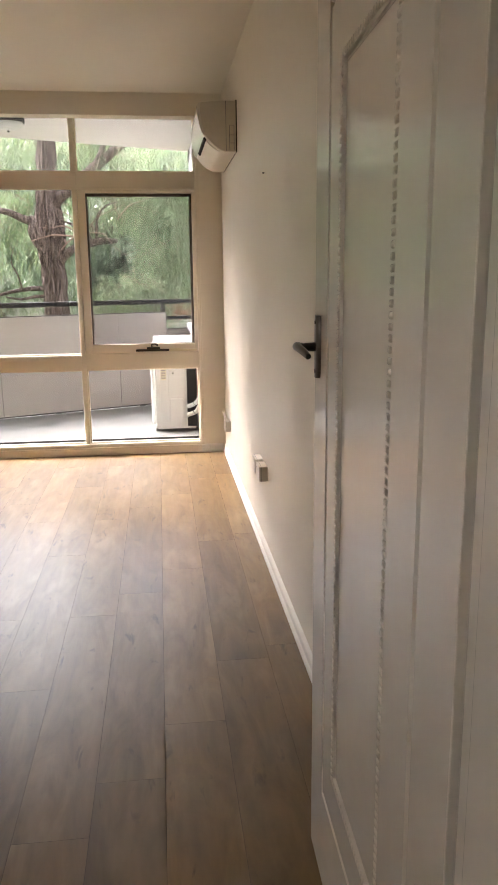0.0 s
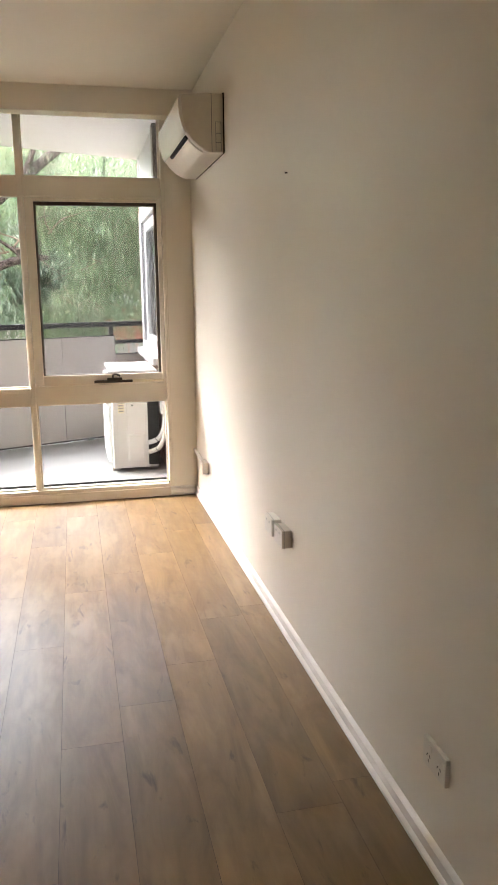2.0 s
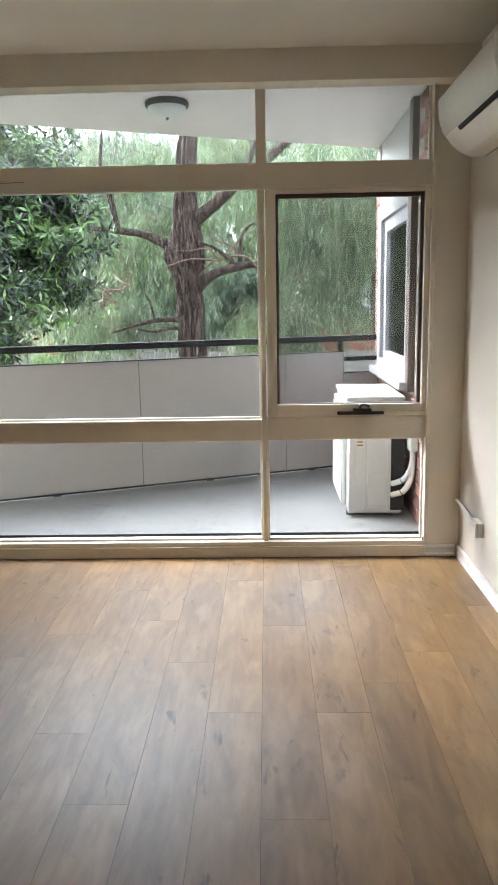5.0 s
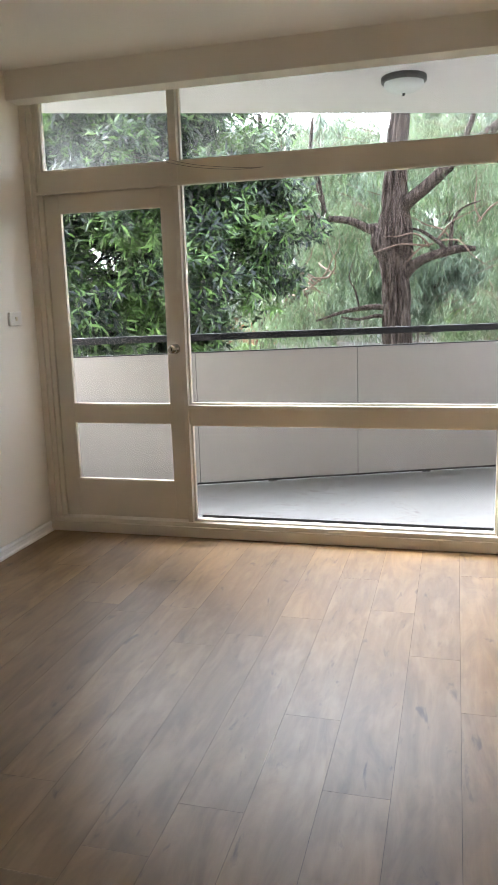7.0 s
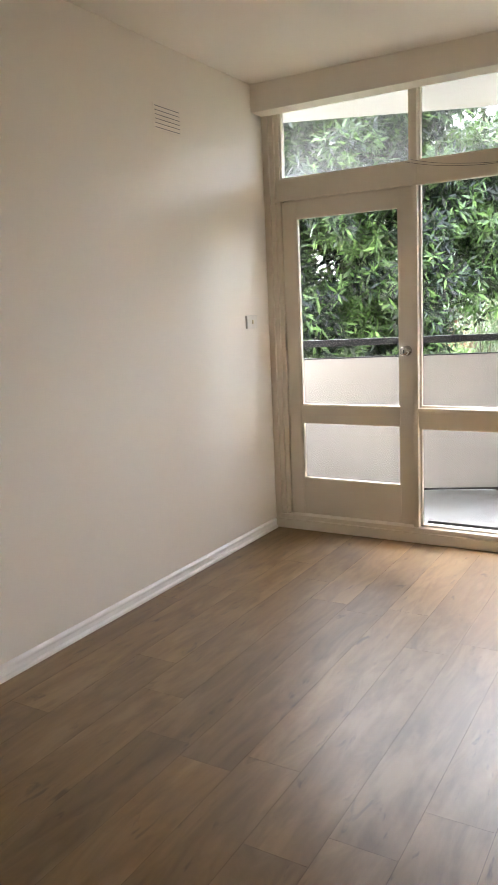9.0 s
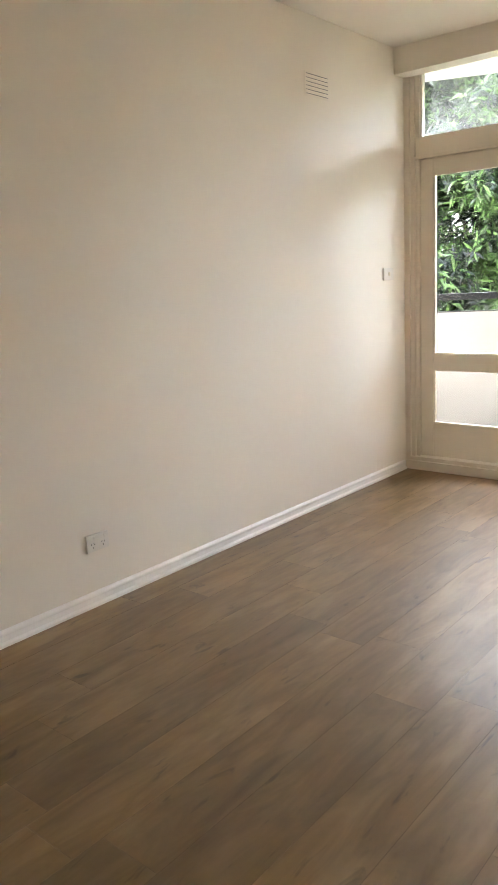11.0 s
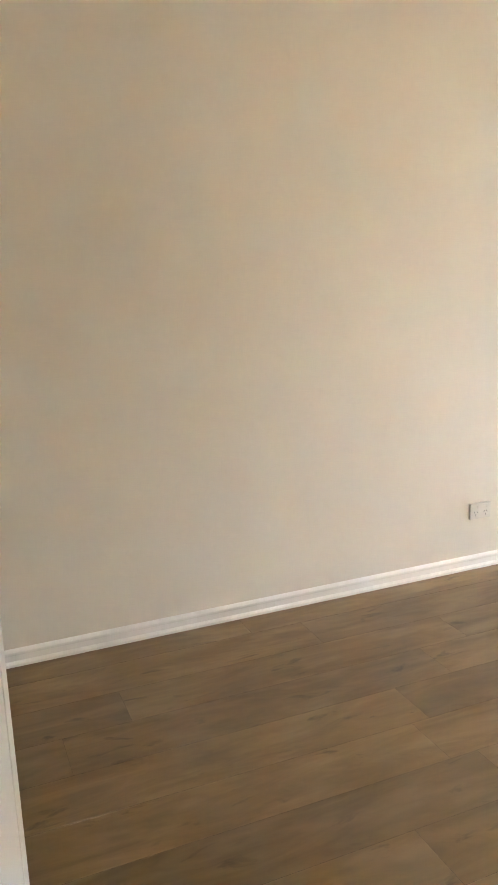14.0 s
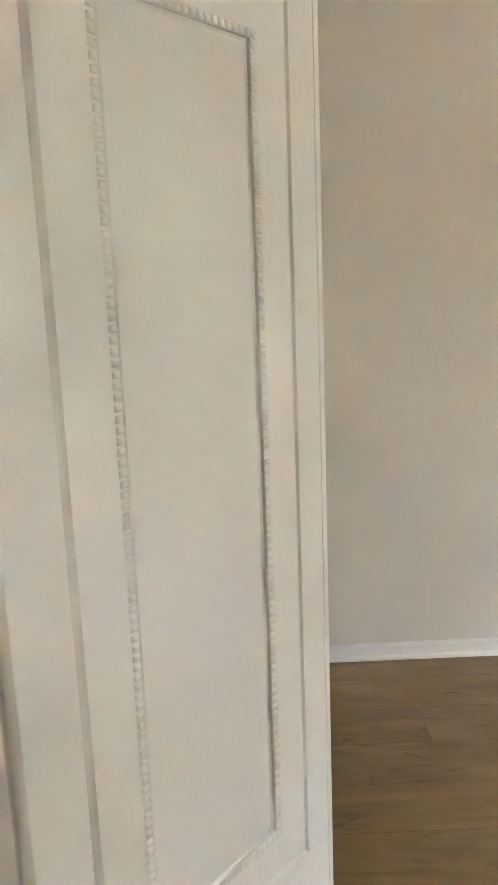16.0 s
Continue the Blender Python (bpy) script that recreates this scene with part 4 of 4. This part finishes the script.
def rosettes(points, outward, leaf_len, leaf_w, per):
    """Whorls of lance leaves at shoot tips."""
    n = len(points)
    out = []
    ref = unit(np.cross(outward, unit(rng.normal(size=(n, 3)))))
    ref2 = np.cross(outward, ref)
    for i in range(per):
        a = 2 * math.pi * i / per + rng.normal(0, 0.25, n)
        flat = ref * np.cos(a)[:, None] + ref2 * np.sin(a)[:, None]
        way = unit(flat + outward * rng.normal(0.35, 0.35, n)[:, None] + np.array([0, 0, -0.28]))
        ln = leaf_len * (0.65 + 0.6 * rng.random(n))
        out.append(blades(points + outward * rng.normal(0, 0.03, n)[:, None], way, ln, leaf_w * (0.7 + 0.5 * rng.random(n)), unit(outward + rng.normal(0, 0.3, (n, 3)))))
    return np.concatenate(out)


def limb(name, pts, radii, parent, rough=0.0, seg=10, seed=0, mat=None):
    return smooth(part(name, tube(pts, radii, seg, 0.05, rough, seed), mat or BARK, parent), 80)


def twisted_twigs(parent, start, way, count, seed):
    """Thin bare twigs that fork off a limb."""
    rnd = random.Random(seed)
    for _ in range(count):
        p = Vector(start) + Vector(way) * rnd.random()
        pts = [p]
        dirn = Vector((rnd.uniform(-1, 1), rnd.uniform(-0.6, 0.6), rnd.uniform(-0.2, 0.9))).normalized()
        for _k in range(4):
            dirn = (dirn + Vector((rnd.uniform(-0.5, 0.5), rnd.uniform(-0.5, 0.5), rnd.uniform(-0.55, 0.25)))).normalized()
            pts.append(pts[-1] + dirn * rnd.uniform(0.12, 0.3))
        limb("twig", pts, [0.014, 0.012, 0.009, 0.006, 0.003], parent, 0, 6, 0, TWIG)


# the large weeping tree in front of the balcony
TY = 6.5
big = tagged(empty("tree", (-2.1, TY, -1.5)), "large weeping tree with a fissured brown trunk", "tree", "trees in the garden")
BACKM = big.matrix_basis.inverted()


def in_tree(pts):
    return [BACKM @ Vector(p) for p in pts]


limb("trunk", in_tree([(-2.02, TY, -1.55), (-2.06, TY, -0.6), (-2.09, TY, 0.6), (-2.11, TY, 1.2), (-2.125, TY, 1.7), (-2.14, TY, 2.12), (-2.15, TY, 2.5), (-2.13, TY, 2.9), (-2.11, TY, 3.4), (-2.06, TY, 3.9), (-2.1, TY + 0.1, 4.4)]), [0.33, 0.235, 0.182, 0.170, 0.172, 0.205, 0.165, 0.142, 0.125, 0.10, 0.06], big, 0.32, 60, 3)
limb("limb", in_tree([(-2.20, TY, 2.02), (-2.34, TY - 0.02, 2.22), (-2.50, TY - 0.05, 2.265), (-2.74, TY - 0.08, 2.37), (-3.07, TY - 0.12, 2.41), (-3.46, TY - 0.2, 2.45), (-3.95, TY - 0.3, 2.47)]), [0.12, 0.10, 0.060, 0.050, 0.040, 0.024, 0.012], big, 0.12, 12, 5)
limb("limb", in_tree([(-3.05, TY - 0.12, 2.41), (-3.10, TY - 0.12, 2.64), (-3.16, TY - 0.14, 2.95), (-3.24, TY - 0.15, 3.2), (-3.2, TY - 0.15, 3.7)]), [0.038, 0.042, 0.038, 0.030, 0.015], big, 0.12, 10, 6)
limb("limb", in_tree([(-2.08, TY, 2.42), (-1.98, TY - 0.05, 2.56), (-1.80, TY - 0.1, 2.69), (-1.57, TY - 0.15, 2.87), (-1.33, TY - 0.2, 3.06), (-0.95, TY - 0.2, 3.35), (-0.4, TY - 0.2, 3.75)]), [0.085, 0.085, 0.085, 0.080, 0.076, 0.065, 0.04], big, 0.13, 14, 8)
limb("limb", in_tree([(-1.40, TY - 0.2, 3.0), (-1.27, TY - 0.25, 3.25), (-1.18, TY - 0.25, 3.5), (-1.08, TY - 0.2, 3.9)]), [0.05, 0.038, 0.034, 0.02], big, 0.1, 10, 9)
limb("limb", in_tree([(-2.04, TY, 1.58), (-1.94, TY - 0.05, 1.70), (-1.81, TY - 0.08, 1.80), (-1.66, TY - 0.1, 1.86), (-1.50, TY - 0.12, 1.90), (-1.32, TY - 0.14, 1.935), (-1.10, TY - 0.14, 1.93)]), [0.075, 0.070, 0.066, 0.062, 0.060, 0.052, 0.028], big, 0.14, 14, 11)
limb("limb", in_tree([(-1.48, TY - 0.12, 1.92), (-1.55, TY - 0.15, 2.02), (-1.66, TY - 0.16, 2.10), (-1.80, TY - 0.16, 2.19), (-1.95, TY - 0.1, 2.23)]), [0.035, 0.030, 0.026, 0.020, 0.012], big, 0.1, 8, 12)
limb("limb", in_tree([(-1.42, TY - 0.12, 1.93), (-1.41, TY - 0.15, 2.10), (-1.39, TY - 0.15, 2.28), (-1.28, TY - 0.15, 2.44), (-1.05, TY - 0.15, 2.52)]), [0.032, 0.026, 0.022, 0.016, 0.008], big, 0.1, 8, 13)
limb("limb", in_tree([(-2.18, TY, 1.20), (-2.35, TY - 0.04, 1.22), (-2.52, TY - 0.06, 1.215), (-2.84, TY - 0.1, 1.16), (-3.2, TY - 0.14, 1.05)]), [0.045, 0.042, 0.036, 0.026, 0.012], big, 0.1, 10, 14)
limb("limb", in_tree([(-2.2, TY, 1.08), (-2.4, TY - 0.06, 1.10), (-2.62, TY - 0.1, 1.06), (-2.85, TY - 0.14, 1.10)]), [0.03, 0.026, 0.02, 0.012], big, 0.1, 8, 15)
limb("limb", in_tree([(-2.6, TY - 0.1, 1.2), (-2.66, TY - 0.1, 1.45), (-2.74, TY - 0.1, 1.62), (-2.68, TY - 0.12, 1.85)]), [0.018, 0.014, 0.010, 0.005], big, 0.05, 6, 16)
limb("burl", in_tree([(-2.17, TY - 0.03, 1.72), (-2.23, TY - 0.06, 1.95), (-2.30, TY - 0.06, 2.13), (-2.36, TY - 0.05, 2.28)]), [0.09, 0.165, 0.15, 0.06], big, 0.3, 18, 19)
twisted_twigs(big, BACKM @ Vector((-3.9, TY - 0.1, 1.2)), (1.0, 0, 0.5), 12, 3)
twisted_twigs(big, BACKM @ Vector((-1.9, TY - 0.1, 1.9)), (0.9, 0, 0.4), 9, 4)
cent = [(-3.3, 7.3, 3.7), (-1.9, 7.4, 3.7), (-0.5, 7.0, 3.6), (0.6, 6.9, 3.4), (-4.1, 7.6, 3.3), (-1.0, 7.9, 3.1), (0.3, 7.3, 2.7), (-2.9, 7.9, 2.7), (-3.6, 7.2, 1.5), (-0.2, 7.3, 1.9), (-0.9, 6.9, 1.35)]
rads = [(1.2, 0.8, 0.4), (1.2, 0.8, 0.35), (1.2, 0.8, 0.4), (1.1, 0.8, 0.5), (0.9, 0.6, 0.6), (0.8, 0.6, 0.6), (0.9, 0.7, 0.6), (0.8, 0.6, 0.6), (0.55, 0.5, 0.35), (0.7, 0.5, 0.5), (0.5, 0.4, 0.25)]
lv, tw = weeping(cent, rads, 240, 14, 0.130, 0.0066, 0.75)
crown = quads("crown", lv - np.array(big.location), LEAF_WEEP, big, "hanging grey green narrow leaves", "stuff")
quads("fine_twigs", tw - np.array(big.location), TWIG, crown, kind="stuff")

# weeping trees further back
for tx, ty, label, cs in ((-5.2, 11.5, "weeping tree standing behind the large trunk", [(-6.6, 11.6, 3.9), (-5.3, 12.2, 3.4), (-4.0, 12.0, 3.9), (-5.0, 11.3, 3.1), (-3.6, 12.4, 2.7), (-6.3, 12.1, 2.9), (-3.1, 12.6, 3.7), (-5.6, 11.8, 2.2), (-6.8, 12.0, 1.9), (-4.6, 12.2, 4.7)]),
                          (1.1, 10.2, "dense grey green weeping tree beside the side wing", [(-0.3, 10.6, 4.1), (0.9, 10.2, 4.2), (2.2, 10.5, 4.1), (0.3, 9.9, 3.5), (1.5, 9.9, 3.5), (2.6, 10.4, 3.1), (0.3, 10.4, 3.3), (1.4, 10.0, 3.4), (2.4, 10.2, 3.3), (-0.5, 10.8, 3.4)]),
                          (-1.6, 14.5, "distant weeping tree above the fence", [(-2.8, 14.2, 4.2), (-1.2, 14.6, 4.5), (0.4, 14.2, 4.4), (-2.2, 14.9, 3.2), (-0.6, 14.7, 3.0), (-1.5, 14.2, 2.3), (-3.3, 14.4, 2.2), (0.4, 14.4, 3.1), (-2.4, 14.0, 1.75), (-0.9, 14.0, 1.75), (0.6, 14.2, 2.8), (-1.6, 14.4, 5.4), (0.2, 14.4, 5.3)])):
    t2 = tagged(empty("tree", (tx, ty, -1.5)), label, "tree", "trees in the garden")
    off = t2.matrix_basis.inverted()
    limb("trunk", [off @ Vector(p) for p in ((tx, ty, -1.55), (tx + 0.05, ty, 0.2), (tx - 0.1, ty, 1.6), (tx + 0.1, ty, 3.2), (tx, ty, 5.0))], [0.22, 0.16, 0.13, 0.10, 0.04], t2, 0.15, 16, 20)
    for k, (a, b) in enumerate(((-1.0, 1.1), (0.9, 1.0), (-0.6, 2.2), (0.7, 2.4))):
        limb("limb", [off @ Vector(p) for p in ((tx - 0.05, ty, b - 0.3), (tx + a * 0.4, ty - 0.2, b + 0.1), (tx + a * 0.8, ty - 0.3, b + 0.35), (tx + a * 1.3, ty - 0.4, b + 0.5))], [0.07, 0.055, 0.04, 0.015], t2, 0.12, 10, 30 + k)
    lv, tw = weeping(cs, [(1.05, 0.7, 0.8)] * len(cs), 310, 14, 0.20, 0.0120, 0.75)
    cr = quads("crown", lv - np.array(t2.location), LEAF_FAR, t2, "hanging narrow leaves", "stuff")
    quads("fine_twigs", tw - np.array(t2.location), TWIG, cr, kind="stuff")

# foliage of the trees that stand furthest back, paled by haze in its colour
for tx, ty, label, cs in ((-7.0, 17.2, "haze-paled weeping tree far behind the fence", [(-10.2, 17.2, 4.2), (-8.6, 17.5, 2.4), (-7.4, 17.6, 4.4), (-6.0, 17.2, 2.6), (-4.6, 17.6, 4.0), (-4.8, 17.2, 2.0), (-9.6, 17.0, 1.8), (-6.6, 17.0, 1.8), (-8.4, 17.4, 5.7), (-5.6, 17.4, 5.9), (-3.8, 17.4, 5.6)]),
                          (-0.8, 17.6, "haze-paled weeping tree closing the view", [(-3.0, 17.8, 2.6), (-2.0, 17.6, 4.6), (0.2, 17.6, 4.8), (2.4, 17.8, 4.2), (-0.6, 17.6, 2.6), (1.6, 17.6, 2.4), (-1.8, 17.2, 1.9), (0.6, 17.4, 1.9), (3.4, 17.6, 2.4), (-1.8, 17.6, 6.0), (0.4, 17.6, 6.0), (2.6, 17.6, 5.7)])):
    t3 = tagged(empty("tree", (tx, ty, -1.5)), label, "tree", "trees in the garden")
    limb("trunk", [(0, 0, -0.05), (0.05, 0, 1.5), (-0.1, 0, 3.2), (0.1, 0, 4.8), (0, 0, 6.2)], [0.25, 0.2, 0.16, 0.12, 0.05], t3, 0.15, 14, 21)
    lv, tw = weeping(cs, [(1.5, 0.8, 1.1)] * len(cs), 300, 13, 0.27, 0.017, 1.05)
    cr = quads("crown", lv - np.array(t3.location), LEAF_HAZE, t3, "hanging leaves paled by painted haze", "stuff")
    quads("fine_twigs", tw - np.array(t3.location), TWIG, cr, kind="stuff")

# glossy broad-leaved tree close to the balcony
broad = tagged(empty("tree", (-5.0, 4.2, -1.5)), "dense dark green tree with glossy lance leaves", "tree", "trees in the garden")
off = broad.matrix_basis.inverted()
limb("trunk", [off @ Vector(p) for p in ((-5.0, 4.3, -1.55), (-4.95, 4.3, 0), (-5.05, 4.3, 1.5), (-4.9, 4.2, 3.2))], [0.16, 0.13, 0.11, 0.05], broad, 0.1, 14, 40)
lobes = [(-5.6, 4.2, 3.6, 1.0), (-4.6, 4.3, 3.7, 0.9), (-3.95, 4.5, 2.9, 0.85), (-3.62, 4.6, 2.25, 0.62), (-4.7, 3.9, 2.6, 1.0), (-5.7, 3.9, 2.5, 0.9), (-4.3, 4.0, 1.7, 0.85), (-5.3, 3.8, 1.5, 0.95), (-4.45, 4.4, 1.05, 0.55), (-4.8, 4.0, 0.7, 0.9), (-6.2, 4.0, 2.2, 0.7), (-6.1, 4.0, 3.4, 0.7), (-3.62, 4.8, 1.75, 0.42), (-3.5, 4.5, 2.75, 0.35), (-4.05, 4.2, 0.75, 0.3)]
for k in range(9):
    rnd = random.Random(k)
    a = Vector((-5.0, 4.25, 0.4 + 0.32 * k))
    b = Vector(lobes[(k * 4) % len(lobes)][:3])
    limb("limb", [off @ p for p in (a, a.lerp(b, 0.4) + Vector((0, 0, 0.1)), a.lerp(b, 0.75), b)], [0.05, 0.035, 0.022, 0.01], broad, 0.1, 8, 50 + k)
pts, outs = [], []
for x, y, z, r in lobes:
    # leafy shoots gather in tufts round each lobe, with darker gaps between them
    tufts = int(9 + 16 * r * r)
    tdirs = unit(rng.normal(size=(tufts, 3)))
    tdirs[:, 1] = np.where(rng.random(tufts) < 0.75, -np.abs(tdirs[:, 1]), tdirs[:, 1])
    n = int(950 * r * r)
    k = rng.integers(0, tufts, n)
    dirs = unit(rng.normal(size=(n, 3)))
    wide = (0.16 + 0.14 * rng.random(tufts))[k]
    tuft = np.array([x, y, z]) + tdirs[k] * (r * (0.72 + 0.3 * rng.random(tufts)))[k][:, None]
    pts.append(tuft + dirs * np.array([1.0, 1.0, 0.7]) * wide[:, None])
    outs.append(unit(dirs * 0.8 + tdirs[k] * 0.6 + np.array([0, -0.3, 0.45]) + rng.normal(0, 0.2, (n, 3))))
    m_ = int(420 * r * r)
    dirs = unit(rng.normal(size=(m_, 3)))
    pts.append(np.array([x, y, z]) + dirs * (r * (0.3 + 0.45 * rng.random(m_)))[:, None])
    outs.append(unit(dirs + rng.normal(0, 0.3, (m_, 3))))
pts, outs = np.concatenate(pts), np.concatenate(outs)
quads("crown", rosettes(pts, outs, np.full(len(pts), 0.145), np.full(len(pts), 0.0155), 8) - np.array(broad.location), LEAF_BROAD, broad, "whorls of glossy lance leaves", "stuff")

# low fresh green shrubs
for sx, sy, sz, r in ((-1.15, 13.9, 0.62, 0.42), (-5.9, 12.4, -0.05, 0.42)):
    sh = tagged(empty("shrub", (sx, sy, -1.5)), "fresh green garden shrub by the fence", "shrub", "shrubs")
    n = 900
    dirs = unit(rng.normal(size=(n, 3)))
    p = np.array([0, 0, sz + 1.5]) + dirs * np.array([r, r, r * 0.9]) * (0.5 + 0.6 * rng.random((n, 1)))
    quads("leaves", rosettes(p, unit(dirs + np.array([0, 0, 0.4])), np.full(n, 0.13), np.full(n, 0.024), 5), LEAF_SHRUB, sh, kind="stuff")
    limb("stem", [(0, 0, -0.05), (0.05, 0, 0.5), (0, 0, sz + 1.3)], [0.04, 0.03, 0.015], sh, 0, 8, 0, TWIG)

# paling fence
fence = tagged(empty("paling_fence", (0, 13.2, -1.5)), "weathered grey timber paling fence behind the trees", "fence")
pal = box(-0.046, 0.046, -0.009, 0.009, 0, 1.84, 0)
first = part("paling", pal, FENCE, fence)
for k in range(120):
    ob = first if k == 0 else new("paling", first.data)
    ob.parent = fence
    ob.matrix_basis = pose(-8.2 + k * 0.1, 0, random.uniform(-0.03, 0.03), 0, random.uniform(-0.6, 0.6), 0)
for z in (0.4, 1.45):
    part("fence_rail", box(-8.3, 3.8, 0.01, 0.05, z, z + 0.08, 0.003), FENCE, fence)


def house(name, x0, x1, y, z1, wall, label, windows=(), roof=0.9, depth=6):
    root = tagged(empty(name, ((x0 + x1) / 2, y, -1.5)), label, "house", "houses beyond the garden")
    w = (x1 - x0) / 2
    part("wall", box(-w, w, 0, depth, -0.05, z1 + 1.5, 0.01), wall, root)
    bm = bmesh.new()
    e, h = 0.45, z1 + 1.5
    lo = [bm.verts.new(p) for p in ((-w - e, -e, h), (w + e, -e, h), (w + e, depth + e, h), (-w - e, depth + e, h))]
    up = [bm.verts.new(p) for p in ((-w + 1.5, depth / 2, h + roof), (w - 1.5, depth / 2, h + roof))]
    for f in ((0, 1, 5, 4), (2, 3, 4, 5)):
        bm.faces.new([(lo + up)[i] for i in f])
    bm.faces.new((lo[1], lo[2], up[1]))
    bm.faces.new((lo[3], lo[0], up[0]))
    bm.faces.new(lo[::-1])
    part("roof", bm, TILES, root)
    part("gutter", box(-w - e, w + e, -e - 0.1, -e, h - 0.12, h + 0.03, 0.01), WHITEWOOD, root)
    for a, b, c, d_ in windows:
        wn_ = part("window", box(a - (x0 + x1) / 2, b - (x0 + x1) / 2, -0.04, 0.03, c + 1.5, d_ + 1.5, 0.01), WHITEWOOD, root)
        part("window_pane", box(a - (x0 + x1) / 2 + 0.08, b - (x0 + x1) / 2 - 0.08, -0.05, -0.03, c + 1.58, d_ + 1.42, 0), DARK, wn_)
    return root


house("house", -8.6, -6.75, 16.5, 1.05, ORANGE_BRICK, "orange brick house glimpsed through the leaves")
house("house", -6.7, -3.6, 19.0, 1.2, RENDER, "pale rendered house beyond the fence", ((-6.2, -5.2, 0.0, 1.0),))
house("house", -0.8, 6.5, 15.2, 1.25, ORANGE_BRICK, "orange red brick house beside the garden", ((2.4, 3.4, 0.0, 1.0),))
house("house", -3.4, -0.7, 21.0, 1.15, RENDER, "pale house with a white gutter behind the trees", ((-2.6, -1.6, 0.0, 0.9),))
# distant trees close the horizon
far = []
for k in range(26):
    x = -40 + k * 3.3 + random.uniform(-1, 1)
    n = 260
    dirs = unit(rng.normal(size=(n, 3)))
    h = random.uniform(2.2, 4.2)
    far.append(rosettes(np.array([x, 46 + random.uniform(-4, 4), -1 + h * 0.5]) + dirs * np.array([2.6, 2.0, h * 0.62]) * (0.6 + 0.5 * rng.random((n, 1))), dirs, np.full(n, 0.5), np.full(n, 0.10), 5))
tagged(quads("far_trees", np.concatenate(far), LEAF_FAR, None, "distant belt of grey green trees", "stuff"), category="trees")

# ---- floor boards ----
BW, BL, GAP = 0.192, 1.29, 0.00035
PHASE = {0: -0.945, 1: -1.67, 2: -1.29, 3: -2.17, 4: -1.80}


def plank_mesh(w, l):
    """A board with eased edges; origin at its corner, top at z 0."""
    c = 0.0003
    bm = bmesh.new()
    lo = [bm.verts.new(p) for p in ((0, 0, -0.013), (w, 0, -0.013), (w, l, -0.013), (0, l, -0.013))]
    md = [bm.verts.new(p) for p in ((0, 0, -c), (w, 0, -c), (w, l, -c), (0, l, -c))]
    up = [bm.verts.new(p) for p in ((c, c * 0.6, 0), (w - c, c * 0.6, 0), (w - c, l - c * 0.6, 0), (c, l - c * 0.6, 0))]
    for a, b in ((lo, md), (md, up)):
        for i in range(4):
            bm.faces.new((a[i], a[(i + 1) % 4], b[(i + 1) % 4], b[i]))
    for f in bm.faces:
        f.material_index = 1
    bm.faces.new(up).material_index = 0
    me = bpy.data.meshes.new("plank")
    bm.to_mesh(me)
    bm.free()
    me.materials.append(FLOOR)
    me.materials.append(UNDER)
    return me


shared = {}
for col in range(-9, 18):
    x1 = -0.908 - BW * col
    x0 = x1 - BW
    phase = PHASE.get(col, random.uniform(-BL, 0))
    ends = phase - math.ceil((phase - HALL_END) / BL + 1) * BL
    while ends < 0:
        y0, y1 = ends, ends + BL
        ends += BL
        hall = y1 < -5.4
        xa, xb = max(x0, LEFT if not hall else HALL_LEFT), min(x1, 0.0 if not hall else HALL_RIGHT)
        ya, yb = max(y0, HALL_END if x1 > HALL_LEFT else -5.40), min(y1, -0.012)
        if xb - xa < 0.01 or yb - ya < 0.01:
            continue
        key = (round(xb - xa - GAP, 4), round(yb - ya - GAP, 4))
        if key not in shared:
            shared[key] = plank_mesh(*key)
        ob = new("plank", shared[key])
        ob.parent = floor
        ob.matrix_basis = pose(xa + GAP / 2, ya + GAP / 2, 0)

# ---- bricks of the side wing ----
bm = box(-0.012, 0.004, 0.0, 0.230, 0.0, 0.076, 0)
brick_me = bpy.data.meshes.new("brick")
bm.to_mesh(brick_me)
bm.free()
brick_me.materials.append(BRICK)
half_bm = box(-0.012, 0.004, 0.0, 0.110, 0.0, 0.076, 0)
half_me = bpy.data.meshes.new("brick")
half_bm.to_mesh(half_me)
half_bm.free()
half_me.materials.append(BRICK)
for row in range(30):
    z = FLOOR_Z + 0.005 + row * 0.086
    y = WY1
    first_half = bool(row % 2)
    while y > 0.25:
        l = 0.110 if first_half else 0.230
        a, b = y - l, y
        y = a - 0.010
        me = half_me if first_half else brick_me
        first_half = False
        if z + 0.076 > 0.84 and b > 0.86 and a < 2.20:
            if not (a > 2.19 or b < 0.87):
                if a < 2.20 < b and b - 2.2 > 0.09:
                    me, a = half_me, b - 0.110
                    if a < 2.2:
                        a = 2.203
                else:
                    continue
        if z + 0.076 > 0.84 and b > 0.73 and a < 0.87:
            continue
        ob = new("brick", me)
        ob.parent = wing
        ob.matrix_basis = pose(WX + 0.012 + random.uniform(-0.001, 0.001), a, z)
